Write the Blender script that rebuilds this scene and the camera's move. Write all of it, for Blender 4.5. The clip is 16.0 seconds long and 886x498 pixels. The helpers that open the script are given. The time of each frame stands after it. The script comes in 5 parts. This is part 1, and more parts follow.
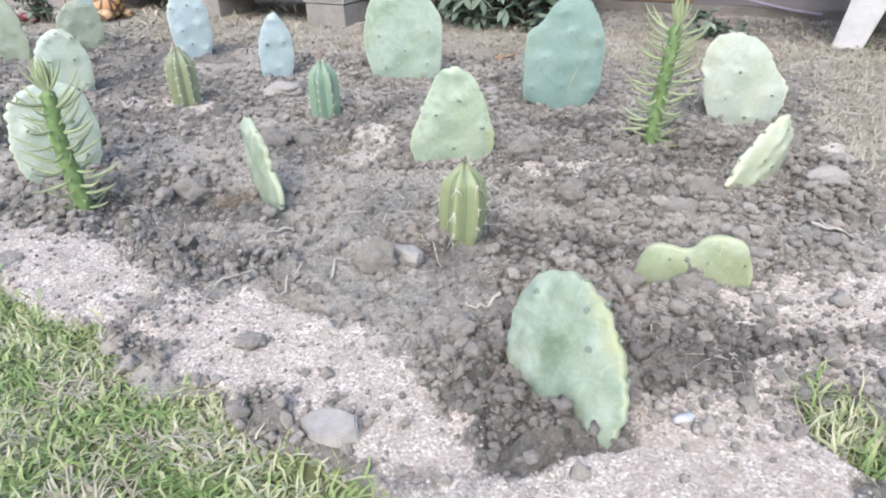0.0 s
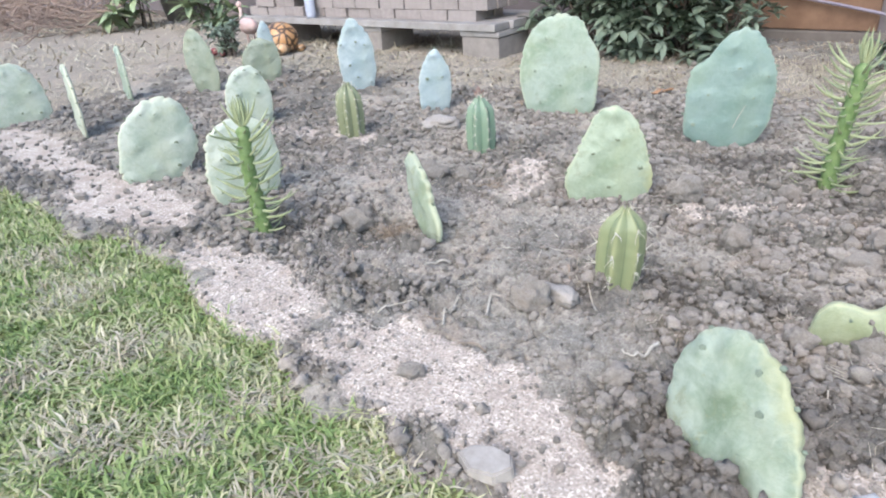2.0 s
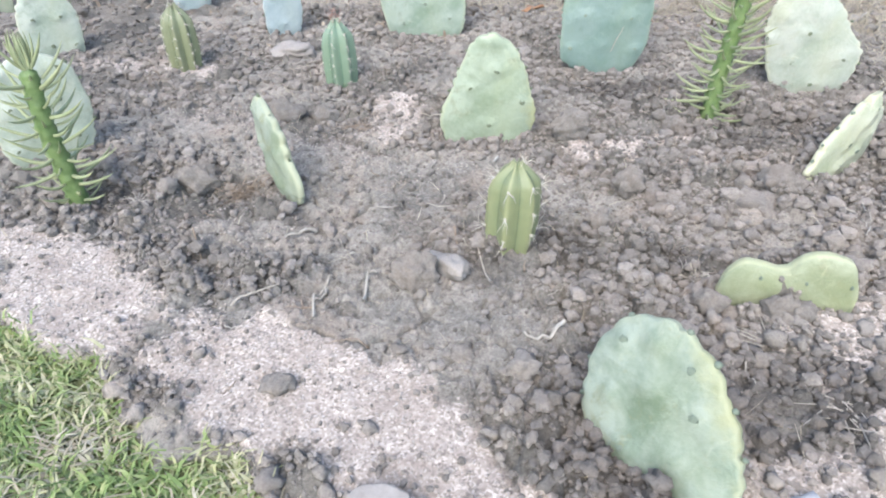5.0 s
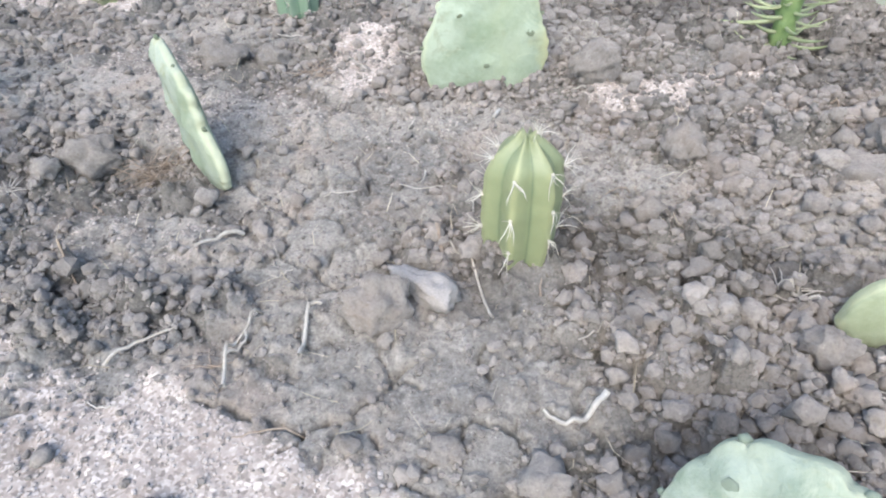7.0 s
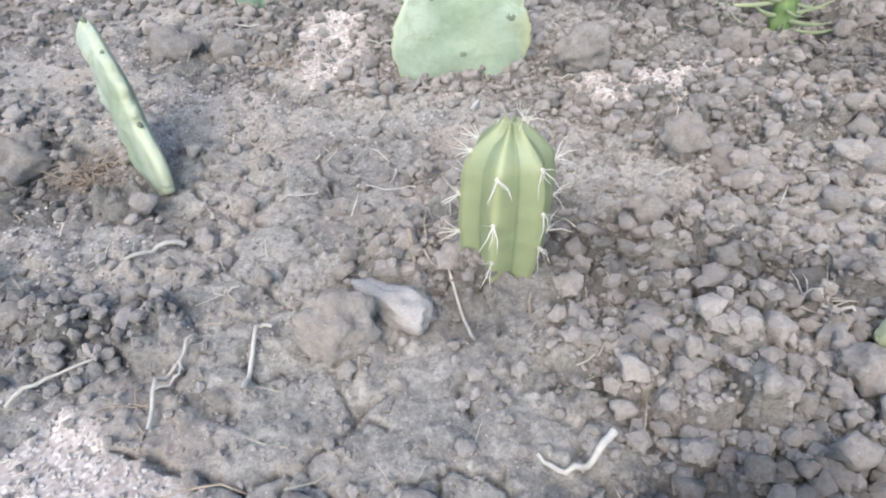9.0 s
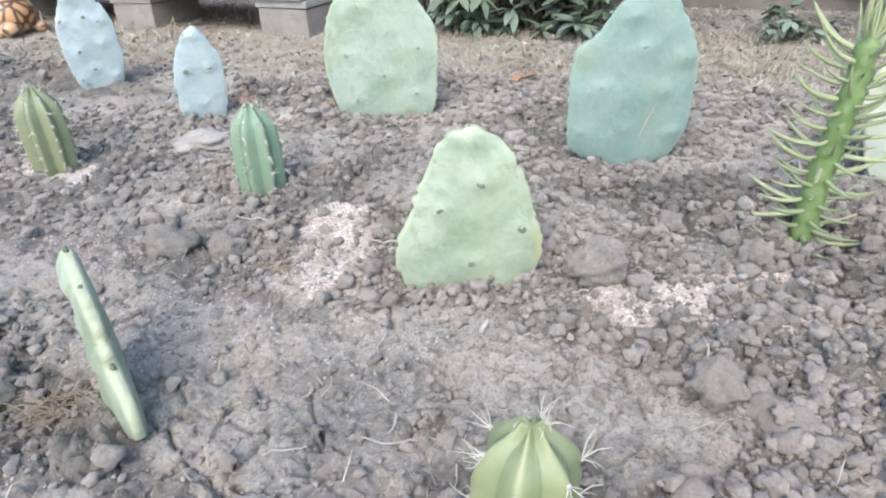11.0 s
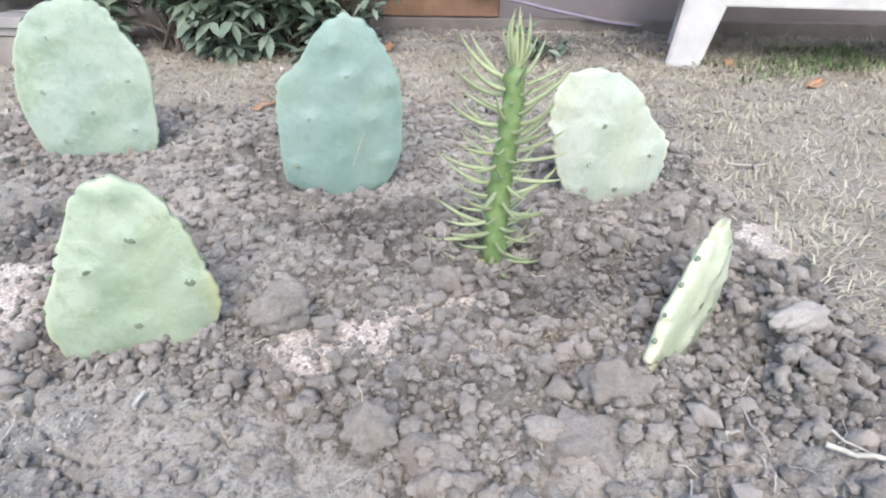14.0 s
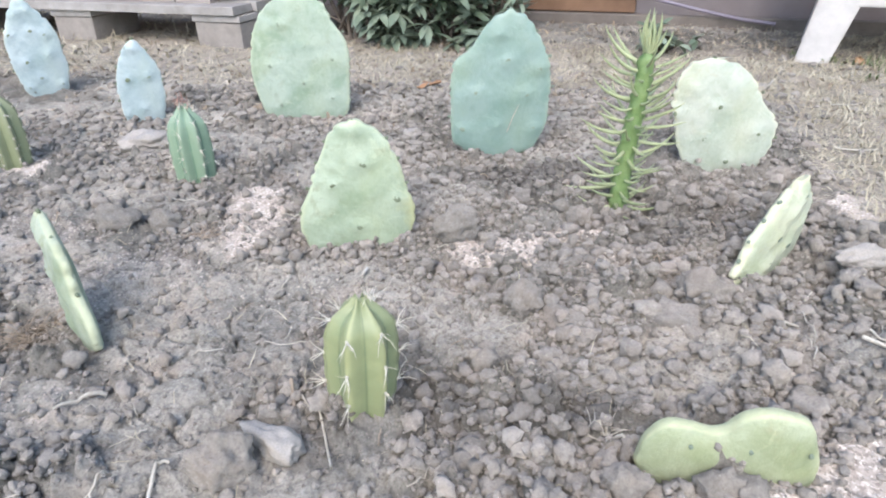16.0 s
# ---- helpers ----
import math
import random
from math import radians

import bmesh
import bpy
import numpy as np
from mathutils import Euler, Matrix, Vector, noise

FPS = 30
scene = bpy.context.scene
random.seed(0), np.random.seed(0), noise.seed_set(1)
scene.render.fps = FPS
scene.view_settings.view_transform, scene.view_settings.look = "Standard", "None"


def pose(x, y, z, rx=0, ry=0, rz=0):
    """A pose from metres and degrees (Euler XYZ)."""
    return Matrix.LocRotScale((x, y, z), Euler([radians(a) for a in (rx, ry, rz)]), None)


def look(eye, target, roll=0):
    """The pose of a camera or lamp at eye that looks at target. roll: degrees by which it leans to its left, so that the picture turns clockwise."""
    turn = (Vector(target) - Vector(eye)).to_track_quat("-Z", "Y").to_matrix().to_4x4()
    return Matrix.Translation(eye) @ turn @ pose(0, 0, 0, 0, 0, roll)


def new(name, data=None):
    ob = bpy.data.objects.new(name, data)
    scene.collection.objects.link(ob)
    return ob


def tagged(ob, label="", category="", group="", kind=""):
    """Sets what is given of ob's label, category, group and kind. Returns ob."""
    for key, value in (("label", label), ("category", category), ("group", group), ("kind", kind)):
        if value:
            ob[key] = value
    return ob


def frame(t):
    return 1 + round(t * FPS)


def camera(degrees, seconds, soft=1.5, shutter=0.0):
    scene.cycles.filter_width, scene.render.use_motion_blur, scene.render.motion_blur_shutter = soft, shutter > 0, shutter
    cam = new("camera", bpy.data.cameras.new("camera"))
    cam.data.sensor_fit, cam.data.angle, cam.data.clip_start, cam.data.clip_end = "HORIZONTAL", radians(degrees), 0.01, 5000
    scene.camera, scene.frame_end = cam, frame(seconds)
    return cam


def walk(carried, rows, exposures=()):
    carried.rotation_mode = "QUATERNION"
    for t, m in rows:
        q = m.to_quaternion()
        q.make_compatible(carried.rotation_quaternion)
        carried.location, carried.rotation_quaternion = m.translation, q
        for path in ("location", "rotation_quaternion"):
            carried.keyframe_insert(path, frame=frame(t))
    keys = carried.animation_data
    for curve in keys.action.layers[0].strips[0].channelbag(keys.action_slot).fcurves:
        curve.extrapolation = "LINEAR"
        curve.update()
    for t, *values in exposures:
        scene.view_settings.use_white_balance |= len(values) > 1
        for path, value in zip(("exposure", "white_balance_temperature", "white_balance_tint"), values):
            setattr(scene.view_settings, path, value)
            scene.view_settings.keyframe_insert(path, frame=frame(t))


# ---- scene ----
cam = camera(68.1, 16.0, 2.0)
PATH = [
    (0, (0.258, 0.2, 0.696), (0.062, 1.941, -0.269), -1.6),
    (0.5, (0.238, 0.196, 0.715), (-0.142, 1.919, -0.227), -2.4),
    (1, (0.22, 0.185, 0.728), (-0.296, 1.893, -0.174), -3.3),
    (1.5, (0.209, 0.178, 0.733), (-0.38, 1.871, -0.153), -4.1),
    (2, (0.216, 0.181, 0.738), (-0.379, 1.873, -0.145), -4.3),
    (2.5, (0.221, 0.185, 0.737), (-0.293, 1.891, -0.172), -3.7),
    (3, (0.226, 0.195, 0.737), (-0.155, 1.927, -0.189), -2.9),
    (3.5, (0.224, 0.2, 0.732), (-0.039, 1.948, -0.203), -2.6),
    (3.7, (0.228, 0.2, 0.722), (0.016, 1.947, -0.227), -2.6),
    (5.8, (0.121, 0.631, 0.715), (-0.077, 2.206, -0.502), -2.1),
    (6, (0.143, 0.68, 0.672), (-0.06, 2.236, -0.567), -3.0),
    (6.5, (0.146, 0.746, 0.613), (-0.046, 2.231, -0.713), -3.3),
    (7, (0.153, 0.791, 0.585), (-0.061, 2.306, -0.703), -4.5),
    (7.5, (0.15, 0.832, 0.549), (-0.044, 2.356, -0.731), -3.7),
    (8, (0.152, 0.871, 0.514), (-0.033, 2.406, -0.755), -3.4),
    (8.5, (0.151, 0.88, 0.515), (-0.011, 2.424, -0.746), -3.6),
    (9, (0.151, 0.885, 0.514), (-0.008, 2.411, -0.769), -4.1),
    (9.5, (0.139, 0.904, 0.546), (-0.041, 2.484, -0.666), -3.8),
    (9.7, (0.133, 0.929, 0.574), (-0.063, 2.545, -0.587), -3.8),
    (11.8, (0.167, 1.078, 0.591), (0.093, 2.833, -0.365), -2.1),
    (12, (0.195, 1.085, 0.592), (0.229, 2.831, -0.383), -1.1),
    (12.5, (0.289, 1.091, 0.589), (0.492, 2.835, -0.368), -0.6),
    (13, (0.361, 1.091, 0.589), (0.647, 2.823, -0.369), -0.3),
    (13.5, (0.383, 1.088, 0.58), (0.707, 2.811, -0.383), -0.4),
    (14, (0.391, 1.095, 0.592), (0.713, 2.829, -0.352), -0.9),
    (14.5, (0.374, 1.061, 0.587), (0.638, 2.792, -0.38), -1.4),
    (15, (0.318, 0.965, 0.601), (0.493, 2.691, -0.395), -1.2),
    (15.5, (0.303, 0.844, 0.646), (0.358, 2.596, -0.318), -1.6),
    (16, (0.283, 0.734, 0.656), (0.264, 2.492, -0.298), -1.8),
]
EXPO = [(0.0, 1.75), (4.0, 1.75), (7.0, 1.83), (16.0, 1.83)]
walk(cam, [(t, look(eye, target, roll)) for t, eye, target, roll in PATH], EXPO)

# ---- light ----
world = bpy.data.worlds.new("sky")
scene.world = world
world.use_nodes = True
wn = world.node_tree
sky = wn.nodes.new("ShaderNodeTexSky")
sky.sky_type = "NISHITA"
sky.sun_disc = False
SUN_EL, SUN_AZ = 46.0, 190.0
sky.sun_elevation = radians(SUN_EL)
sky.sun_rotation = radians(SUN_AZ)
sky.dust_density = 1.5
wn.links.new(sky.outputs[0], wn.nodes["Background"].inputs[0])
wn.nodes["Background"].inputs[1].default_value = 0.15
sun_data = bpy.data.lights.new("sun", "SUN")
sun_data.energy = 0.7
sun_data.angle = radians(40)
sun_data.color = (1.0, 0.97, 0.93)
sun = new("sun", sun_data)
sd = Vector((math.sin(radians(SUN_AZ)) * math.cos(radians(SUN_EL)), math.cos(radians(SUN_AZ)) * math.cos(radians(SUN_EL)), math.sin(radians(SUN_EL))))
sun.matrix_world = look(sd * 20, (0, 0, 0))

# ---- materials ----


class Nodes:
    """A small builder of node materials."""

    def __init__(self, name, rough=0.6, spec=0.4, metal=0.0):
        self.mat = bpy.data.materials.new(name)
        self.mat.use_nodes = True
        self.t = self.mat.node_tree
        self.b = self.t.nodes["Principled BSDF"]
        self.b.inputs["Roughness"].default_value = rough
        self.b.inputs["Specular IOR Level"].default_value = spec
        self.b.inputs["Metallic"].default_value = metal

    def put(self, sock, value):
        if isinstance(value, bpy.types.NodeSocket):
            self.t.links.new(value, sock)
        elif isinstance(value, tuple) and len(value) == 3 and sock.type == "RGBA":
            sock.default_value = (*value, 1)
        else:
            sock.default_value = value

    def coord(self, kind="Object"):
        return self.t.nodes.new("ShaderNodeTexCoord").outputs[kind]

    def noise(self, vec, scale, detail=4.0, rough=0.6, dist=0.0):
        n = self.t.nodes.new("ShaderNodeTexNoise")
        self.put(n.inputs["Vector"], vec)
        n.inputs["Scale"].default_value = scale
        n.inputs["Detail"].default_value = detail
        n.inputs["Roughness"].default_value = rough
        n.inputs["Distortion"].default_value = dist
        return n.outputs["Fac"]

    def voronoi(self, vec, scale, feature="F1", out="Distance"):
        n = self.t.nodes.new("ShaderNodeTexVoronoi")
        n.feature = feature
        self.put(n.inputs["Vector"], vec)
        n.inputs["Scale"].default_value = scale
        return n.outputs[out]

    def ramp(self, fac, *stops):
        n = self.t.nodes.new("ShaderNodeValToRGB")
        els = n.color_ramp.elements
        while len(els) < len(stops):
            els.new(0.5)
        for e, (p, c) in zip(els, stops):
            e.position = p
            e.color = (*c, 1) if isinstance(c, tuple) else (c, c, c, 1)
        self.put(n.inputs["Fac"], fac)
        return n.outputs["Color"]

    def mix(self, fac, a, b, kind="MIX"):
        n = self.t.nodes.new("ShaderNodeMix")
        n.data_type = "RGBA"
        n.blend_type = kind
        self.put(n.inputs["Factor"], fac)
        self.put(n.inputs[6], a)
        self.put(n.inputs[7], b)
        return n.outputs[2]

    def math(self, op, a, b=0.0, clamp=False):
        n = self.t.nodes.new("ShaderNodeMath")
        n.operation = op
        n.use_clamp = clamp
        self.put(n.inputs[0], a)
        self.put(n.inputs[1], b)
        return n.outputs[0]

    def attr(self, name):
        n = self.t.nodes.new("ShaderNodeAttribute")
        n.attribute_name = name
        return n.outputs["Fac"]

    def split(self, vec, axis):
        n = self.t.nodes.new("ShaderNodeSeparateXYZ")
        self.put(n.inputs[0], vec)
        return n.outputs[axis]

    def rand(self):
        return self.t.nodes.new("ShaderNodeObjectInfo").outputs["Random"]

    def island(self):
        return self.t.nodes.new("ShaderNodeNewGeometry").outputs["Random Per Island"]

    def position(self):
        return self.t.nodes.new("ShaderNodeNewGeometry").outputs["Position"]

    def bump(self, height, strength=0.5, dist=0.002):
        n = self.t.nodes.new("ShaderNodeBump")
        n.inputs["Strength"].default_value = strength
        n.inputs["Distance"].default_value = dist
        self.put(n.inputs["Height"], height)
        self.t.links.new(n.outputs[0], self.b.inputs["Normal"])

    def color(self, c):
        self.put(self.b.inputs["Base Color"], c)
        return self


def mat_plain(name, dark, light, scale, rough=0.7, bump=0.4, dist=0.002, spec=0.3, island=False):
    n = Nodes(name, rough, spec)
    p = n.coord("Object")
    f = n.noise(p, scale, 5)
    c = n.mix(f, dark, light)
    if island:
        c = n.mix(n.math("MULTIPLY", n.island(), 0.8), c, n.mix(n.island(), dark, light))
    fine = n.noise(p, scale * 7, 3)
    c = n.mix(0.35, c, n.ramp(fine, (0.3, dark), (0.75, light)))
    n.color(c)
    n.bump(fine, bump, dist)
    return n.mat


SOIL_D, SOIL_L = (0.106, 0.0957, 0.0842), (0.409, 0.379, 0.329)


def soil_color(n, p):
    """Dry clay loam: brown and grey stretches, dusty tops, dark crumbs and rare white grit."""
    big = n.noise(p, 3.4, 4, 0.55, 0.3)
    mid = n.noise(p, 24, 5, 0.62)
    dust = n.noise(p, 58, 5, 0.7)
    fine = n.noise(p, 210, 5, 0.72)
    c = n.ramp(big, (0.34, (0.169, 0.157, 0.14)), (0.46, (0.243, 0.223, 0.193)), (0.57, (0.293, 0.259, 0.22)), (0.7, (0.341, 0.311, 0.269)))
    c = n.mix(n.ramp(mid, (0.34, 0.6), (0.52, 0.0)), c, SOIL_D)
    c = n.mix(n.ramp(dust, (0.5, 0.0), (0.72, 0.55)), c, SOIL_L)
    c = n.mix(n.ramp(fine, (0.36, 0.6), (0.5, 0.0)), c, SOIL_D)
    c = n.mix(n.ramp(fine, (0.54, 0.0), (0.72, 0.5)), c, SOIL_L)
    rust = n.noise(p, 8, 4, 0.6)
    c = n.mix(n.ramp(rust, (0.54, 0.0), (0.7, 0.35)), c, (0.316, 0.24, 0.186))
    c = n.mix(n.ramp(n.voronoi(p, 105), (0.05, 0.6), (0.11, 0.0)), c, (0.545, 0.518, 0.463))
    relief = n.math("ADD", n.math("MULTIPLY", fine, 1.7), n.math("ADD", n.math("MULTIPLY", dust, 1.5), n.math("MULTIPLY", n.noise(p, 520, 3, 0.7), 0.35)))
    return c, relief, mid


def mat_ground():
    n = Nodes("garden_soil", 1.0, 0.02)
    n.b.inputs["Diffuse Roughness"].default_value = 1.0
    p = n.position()
    soil, fine, mid = soil_color(n, p)
    grain = n.voronoi(p, 260, "F1", "Color")
    sand_tone = n.ramp(n.split(grain, 0), (0.0, (0.22, 0.19, 0.165)), (0.3, (0.345, 0.302, 0.264)), (0.75, (0.44, 0.388, 0.342)), (1.0, (0.62, 0.56, 0.5)))
    sand_tone = n.mix(n.ramp(n.noise(p, 15, 6, 0.75), (0.44, 0.0), (0.64, 0.75)), sand_tone, (0.28, 0.233, 0.199))
    sandf = n.math("ADD", n.attr("sand"), n.math("MULTIPLY", n.math("SUBTRACT", n.noise(p, 26, 6, 0.8), 0.5), 1.5))
    sandf = n.ramp(sandf, (0.3, 0.0), (0.62, 1.0))
    # loose earth takes the shade between the lumps into its colour; the dried crust is paler
    crust = n.ramp(n.math("ADD", n.attr("crust"), n.math("MULTIPLY", n.math("SUBTRACT", n.noise(p, 30, 5, 0.7), 0.5), 0.8)), (0.25, 0.0), (0.7, 1.0))
    soil = n.mix(crust, n.mix(1.0, soil, (0.67, 0.68, 0.685), "MULTIPLY"), n.mix(1.0, soil, (1.04, 1.06, 1.07), "MULTIPLY"))
    c = n.mix(sandf, soil, sand_tone)
    th = n.mix(n.noise(p, 60, 5, 0.75), (0.16, 0.138, 0.117), (0.38, 0.334, 0.278))
    th = n.mix(n.ramp(n.noise(p, 5, 4), (0.45, 0.0), (0.7, 0.8)), th, (0.215, 0.188, 0.168))
    thf = n.math("ADD", n.attr("thatch"), n.math("MULTIPLY", n.math("SUBTRACT", n.noise(p, 14, 5), 0.5), 0.9))
    c = n.mix(n.ramp(thf, (0.4, 0.0), (0.65, 1.0)), c, th)
    # moisture and painted shade darken soil and thatch alike
    c = n.mix(n.math("MULTIPLY", n.attr("damp_shade"), n.math("SUBTRACT", 1.0, sandf)), c, n.mix(1.0, c, (0.66, 0.66, 0.67), "MULTIPLY"))
    lawn = n.mix(n.noise(p, 40, 4), (0.085, 0.105, 0.04), (0.19, 0.185, 0.095))
    lf = n.math("ADD", n.attr("lawn"), n.math("MULTIPLY", n.math("SUBTRACT", n.noise(p, 22, 4), 0.5), 0.5))
    c = n.mix(n.ramp(lf, (0.4, 0.0), (0.65, 1.0)), c, lawn)
    n.color(c)
    h = n.mix(sandf, fine, n.math("MULTIPLY", n.split(grain, 1), 1.6))
    n.bump(h, 0.6, 0.004)
    return n.mat


def mat_clod():
    n = Nodes("soil_clod", 1.0, 0.02)
    n.b.inputs["Diffuse Roughness"].default_value = 1.0
    p = n.position()
    soil, fine, mid = soil_color(n, p)
    tone = n.ramp(n.island(), (0.0, (0.115, 0.106, 0.098)), (0.5, (0.22, 0.198, 0.18)), (1.0, (0.345, 0.311, 0.282)))
    c = n.mix(0.45, soil, tone)
    n.color(n.mix(n.attr("damp_shade"), c, n.mix(1.0, c, (0.7, 0.7, 0.71), "MULTIPLY")))
    n.bump(n.math("ADD", fine, n.math("MULTIPLY", mid, 0.5)), 0.6, 0.0035)
    return n.mat


def mat_pad(name, base, light, stain, edge=None, rough=0.42, stain_amount=0.35):
    """Waxy cactus skin: bloom mottling, corky stains, and a yellowed edge where given."""
    n = Nodes(name, rough, 0.35)
    p = n.coord("Object")
    g = n.coord("Generated")
    r = n.rand()
    c = n.mix(n.ramp(n.noise(p, 8, 5, 0.62, 0.3), (0.4, 0.0), (0.58, 1.0)), base, light)
    c = n.mix(n.ramp(n.noise(p, 5, 3, 0.5, 0.5), (0.45, 0.0), (0.7, 0.5)), c, (base[0] * 1.2, base[1] * 1.08, base[2] * 0.8))
    c = n.mix(n.ramp(n.noise(p, 28, 5, 0.7, 0.8), (0.5, 0.0), (0.66, 0.4)), c, (base[0] * 0.86, base[1] * 0.88, base[2] * 0.84))
    c = n.mix(n.ramp(n.noise(p, 70, 4, 0.7), (0.48, 0.0), (0.8, 0.4)), c, light)
    c = n.mix(n.ramp(n.noise(p, 20, 5, 0.7, 0.6), (0.57, 0.0), (0.7, stain_amount)), c, stain)
    c = n.mix(n.ramp(n.noise(p, 120, 3, 0.7), (0.68, 0.0), (0.76, 0.5)), c, stain)
    # pale scuffs where the bloom is rubbed, and short scratches
    scuff = n.noise(p, 13, 6, 0.75, 1.2)
    c = n.mix(n.ramp(scuff, (0.56, 0.0), (0.64, 0.45), (0.72, 0.1)), c, (light[0] * 1.2, light[1] * 1.14, light[2] * 1.08))
    # paler rim, with the bright edge highlight painted into the skin colour
    rim = n.attr("rim")
    c = n.mix(n.math("MULTIPLY", n.ramp(rim, (0.84, 0.0), (1.0, 0.75)), 1.0), c, (light[0] * 1.3, light[1] * 1.2, light[2] * 1.05))
    if edge:
        side = n.math("ADD", n.split(g, 0), n.math("MULTIPLY", n.math("SUBTRACT", n.noise(p, 16, 4), 0.5), 0.45))
        c = n.mix(n.ramp(side, (0.86, 0.0), (1.0, 0.6)), c, edge)
    n.color(c)
    n.bump(n.math("ADD", n.noise(p, 30, 4), n.math("MULTIPLY", n.noise(p, 220, 3), 0.25)), 0.5, 0.008)
    return n.mat


def mat_simple(name, dark, light, rough=0.6, scale=20, spec=0.3, random_mix=0.0):
    n = Nodes(name, rough, spec)
    p = n.coord("Object")
    c = n.mix(n.ramp(n.noise(p, scale, 5, 0.65), (0.3, 0.0), (0.7, 1.0)), dark, light)
    if random_mix:
        c = n.mix(n.math("MULTIPLY", n.rand(), random_mix), c, light)
    n.color(c)
    n.bump(n.noise(p, scale * 5, 4), 0.35, 0.002)
    return n.mat


def mat_blades(name, stops, rough=0.6):
    n = Nodes(name, rough, 0.25)
    p = n.position()
    patch = n.noise(p, 6, 5, 0.65)
    f = n.math("ADD", n.math("MULTIPLY", n.island(), 0.55), n.math("MULTIPLY", n.math("SUBTRACT", patch, 0.37), 2.0), True)
    n.color(n.ramp(f, *stops))
    return n.mat


M_GROUND = mat_ground()
M_CLOD = mat_clod()
M_GRASS = mat_blades("grass_blades", ((0.0, (0.105, 0.16, 0.05)), (0.3, (0.17, 0.24, 0.078)), (0.5, (0.24, 0.295, 0.112)), (0.68, (0.34, 0.34, 0.18)), (1.0, (0.47, 0.43, 0.3))))
M_STRAW = mat_blades("dry_straw", ((0.0, (0.242, 0.202, 0.141)), (0.5, (0.373, 0.328, 0.236)), (1.0, (0.534, 0.484, 0.373))), 0.8)
M_LITTER = mat_blades("leaf_litter", ((0.0, (0.07, 0.055, 0.042)), (0.45, (0.16, 0.125, 0.09)), (0.75, (0.28, 0.22, 0.155)), (1.0, (0.48, 0.42, 0.33))), 0.85)
M_WEED = mat_blades("weeds", ((0.0, (0.0558, 0.093, 0.031)), (1.0, (0.136, 0.186, 0.0744))))
M_GRIT = mat_plain("sand_grit", (0.26, 0.225, 0.193), (0.52, 0.462, 0.404), 60, 0.9, 0.3, 0.001, 0.2, True)
MINT = mat_pad("cactus_mint", (0.195, 0.26, 0.195), (0.294, 0.347, 0.288), (0.198, 0.214, 0.136))
MINT_EDGE = mat_pad("cactus_mint_yellowing", (0.215, 0.27, 0.185), (0.315, 0.365, 0.275), (0.165, 0.18, 0.105), (0.36, 0.345, 0.165), 0.42, 0.6)
FRONT = mat_pad("cactus_front_scarred", (0.14, 0.185, 0.125), (0.275, 0.315, 0.25), (0.2, 0.205, 0.115), (0.28, 0.275, 0.12), 0.5, 0.75)
TEAL = mat_pad("cactus_teal", (0.152, 0.226, 0.195), (0.202, 0.273, 0.242), (0.143, 0.198, 0.164), None, 0.42, 0.25)
PALE = mat_pad("cactus_pale", (0.286, 0.328, 0.258), (0.399, 0.422, 0.355), (0.341, 0.328, 0.241), None, 0.42, 0.45)
CREAM = mat_pad("cactus_cream", (0.294, 0.328, 0.217), (0.416, 0.429, 0.329), (0.26, 0.221, 0.119), None, 0.42, 0.65)
BLUE = mat_pad("cactus_blue", (0.236, 0.302, 0.305), (0.316, 0.371, 0.381), (0.21, 0.25, 0.247), None, 0.42, 0.4)
PALE_EDGE = mat_pad("cactus_pale_yellow_rim", (0.19, 0.23, 0.155), (0.29, 0.325, 0.255), (0.22, 0.23, 0.12), None, 0.75, 0.9)
PALE_MINT = mat_pad("cactus_pale_mint", (0.268, 0.323, 0.255), (0.385, 0.42, 0.355), (0.261, 0.278, 0.188), None, 0.45, 0.5)
OLIVE = mat_pad("cactus_olive", (0.178, 0.212, 0.157), (0.256, 0.284, 0.222), (0.192, 0.18, 0.125), None, 0.5, 0.5)
LOWPAD = mat_pad("cactus_yellow_green", (0.225, 0.257, 0.15), (0.33, 0.357, 0.245), (0.26, 0.245, 0.15), None, 0.42, 0.5)
M_AREOLE = mat_simple("areole", (0.125, 0.16, 0.12), (0.21, 0.245, 0.185), 0.8, 200)
M_AREOLE_DARK = mat_simple("dark_areole", (0.1, 0.125, 0.08), (0.17, 0.19, 0.125), 0.8, 200)
M_SPINE = mat_simple("spine", (0.36, 0.33, 0.26), (0.56, 0.53, 0.45), 0.5, 90)
M_SPINE_RED = mat_simple("red_spine", (0.248, 0.0992, 0.0682), (0.372, 0.217, 0.174), 0.5, 90)


def mat_ribbed(name, valley, crest):
    n = Nodes(name, 0.45, 0.4)
    p = n.coord("Object")
    # paler skin on the crests; the thin dark grooves are painted crease shade
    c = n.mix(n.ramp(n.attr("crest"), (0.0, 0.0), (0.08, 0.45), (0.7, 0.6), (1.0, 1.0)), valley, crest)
    c = n.mix(n.ramp(n.noise(p, 45, 4), (0.45, 0.0), (0.75, 0.4)), c, crest)
    n.color(c)
    n.bump(n.noise(p, 150, 4), 0.3, 0.002)
    return n.mat


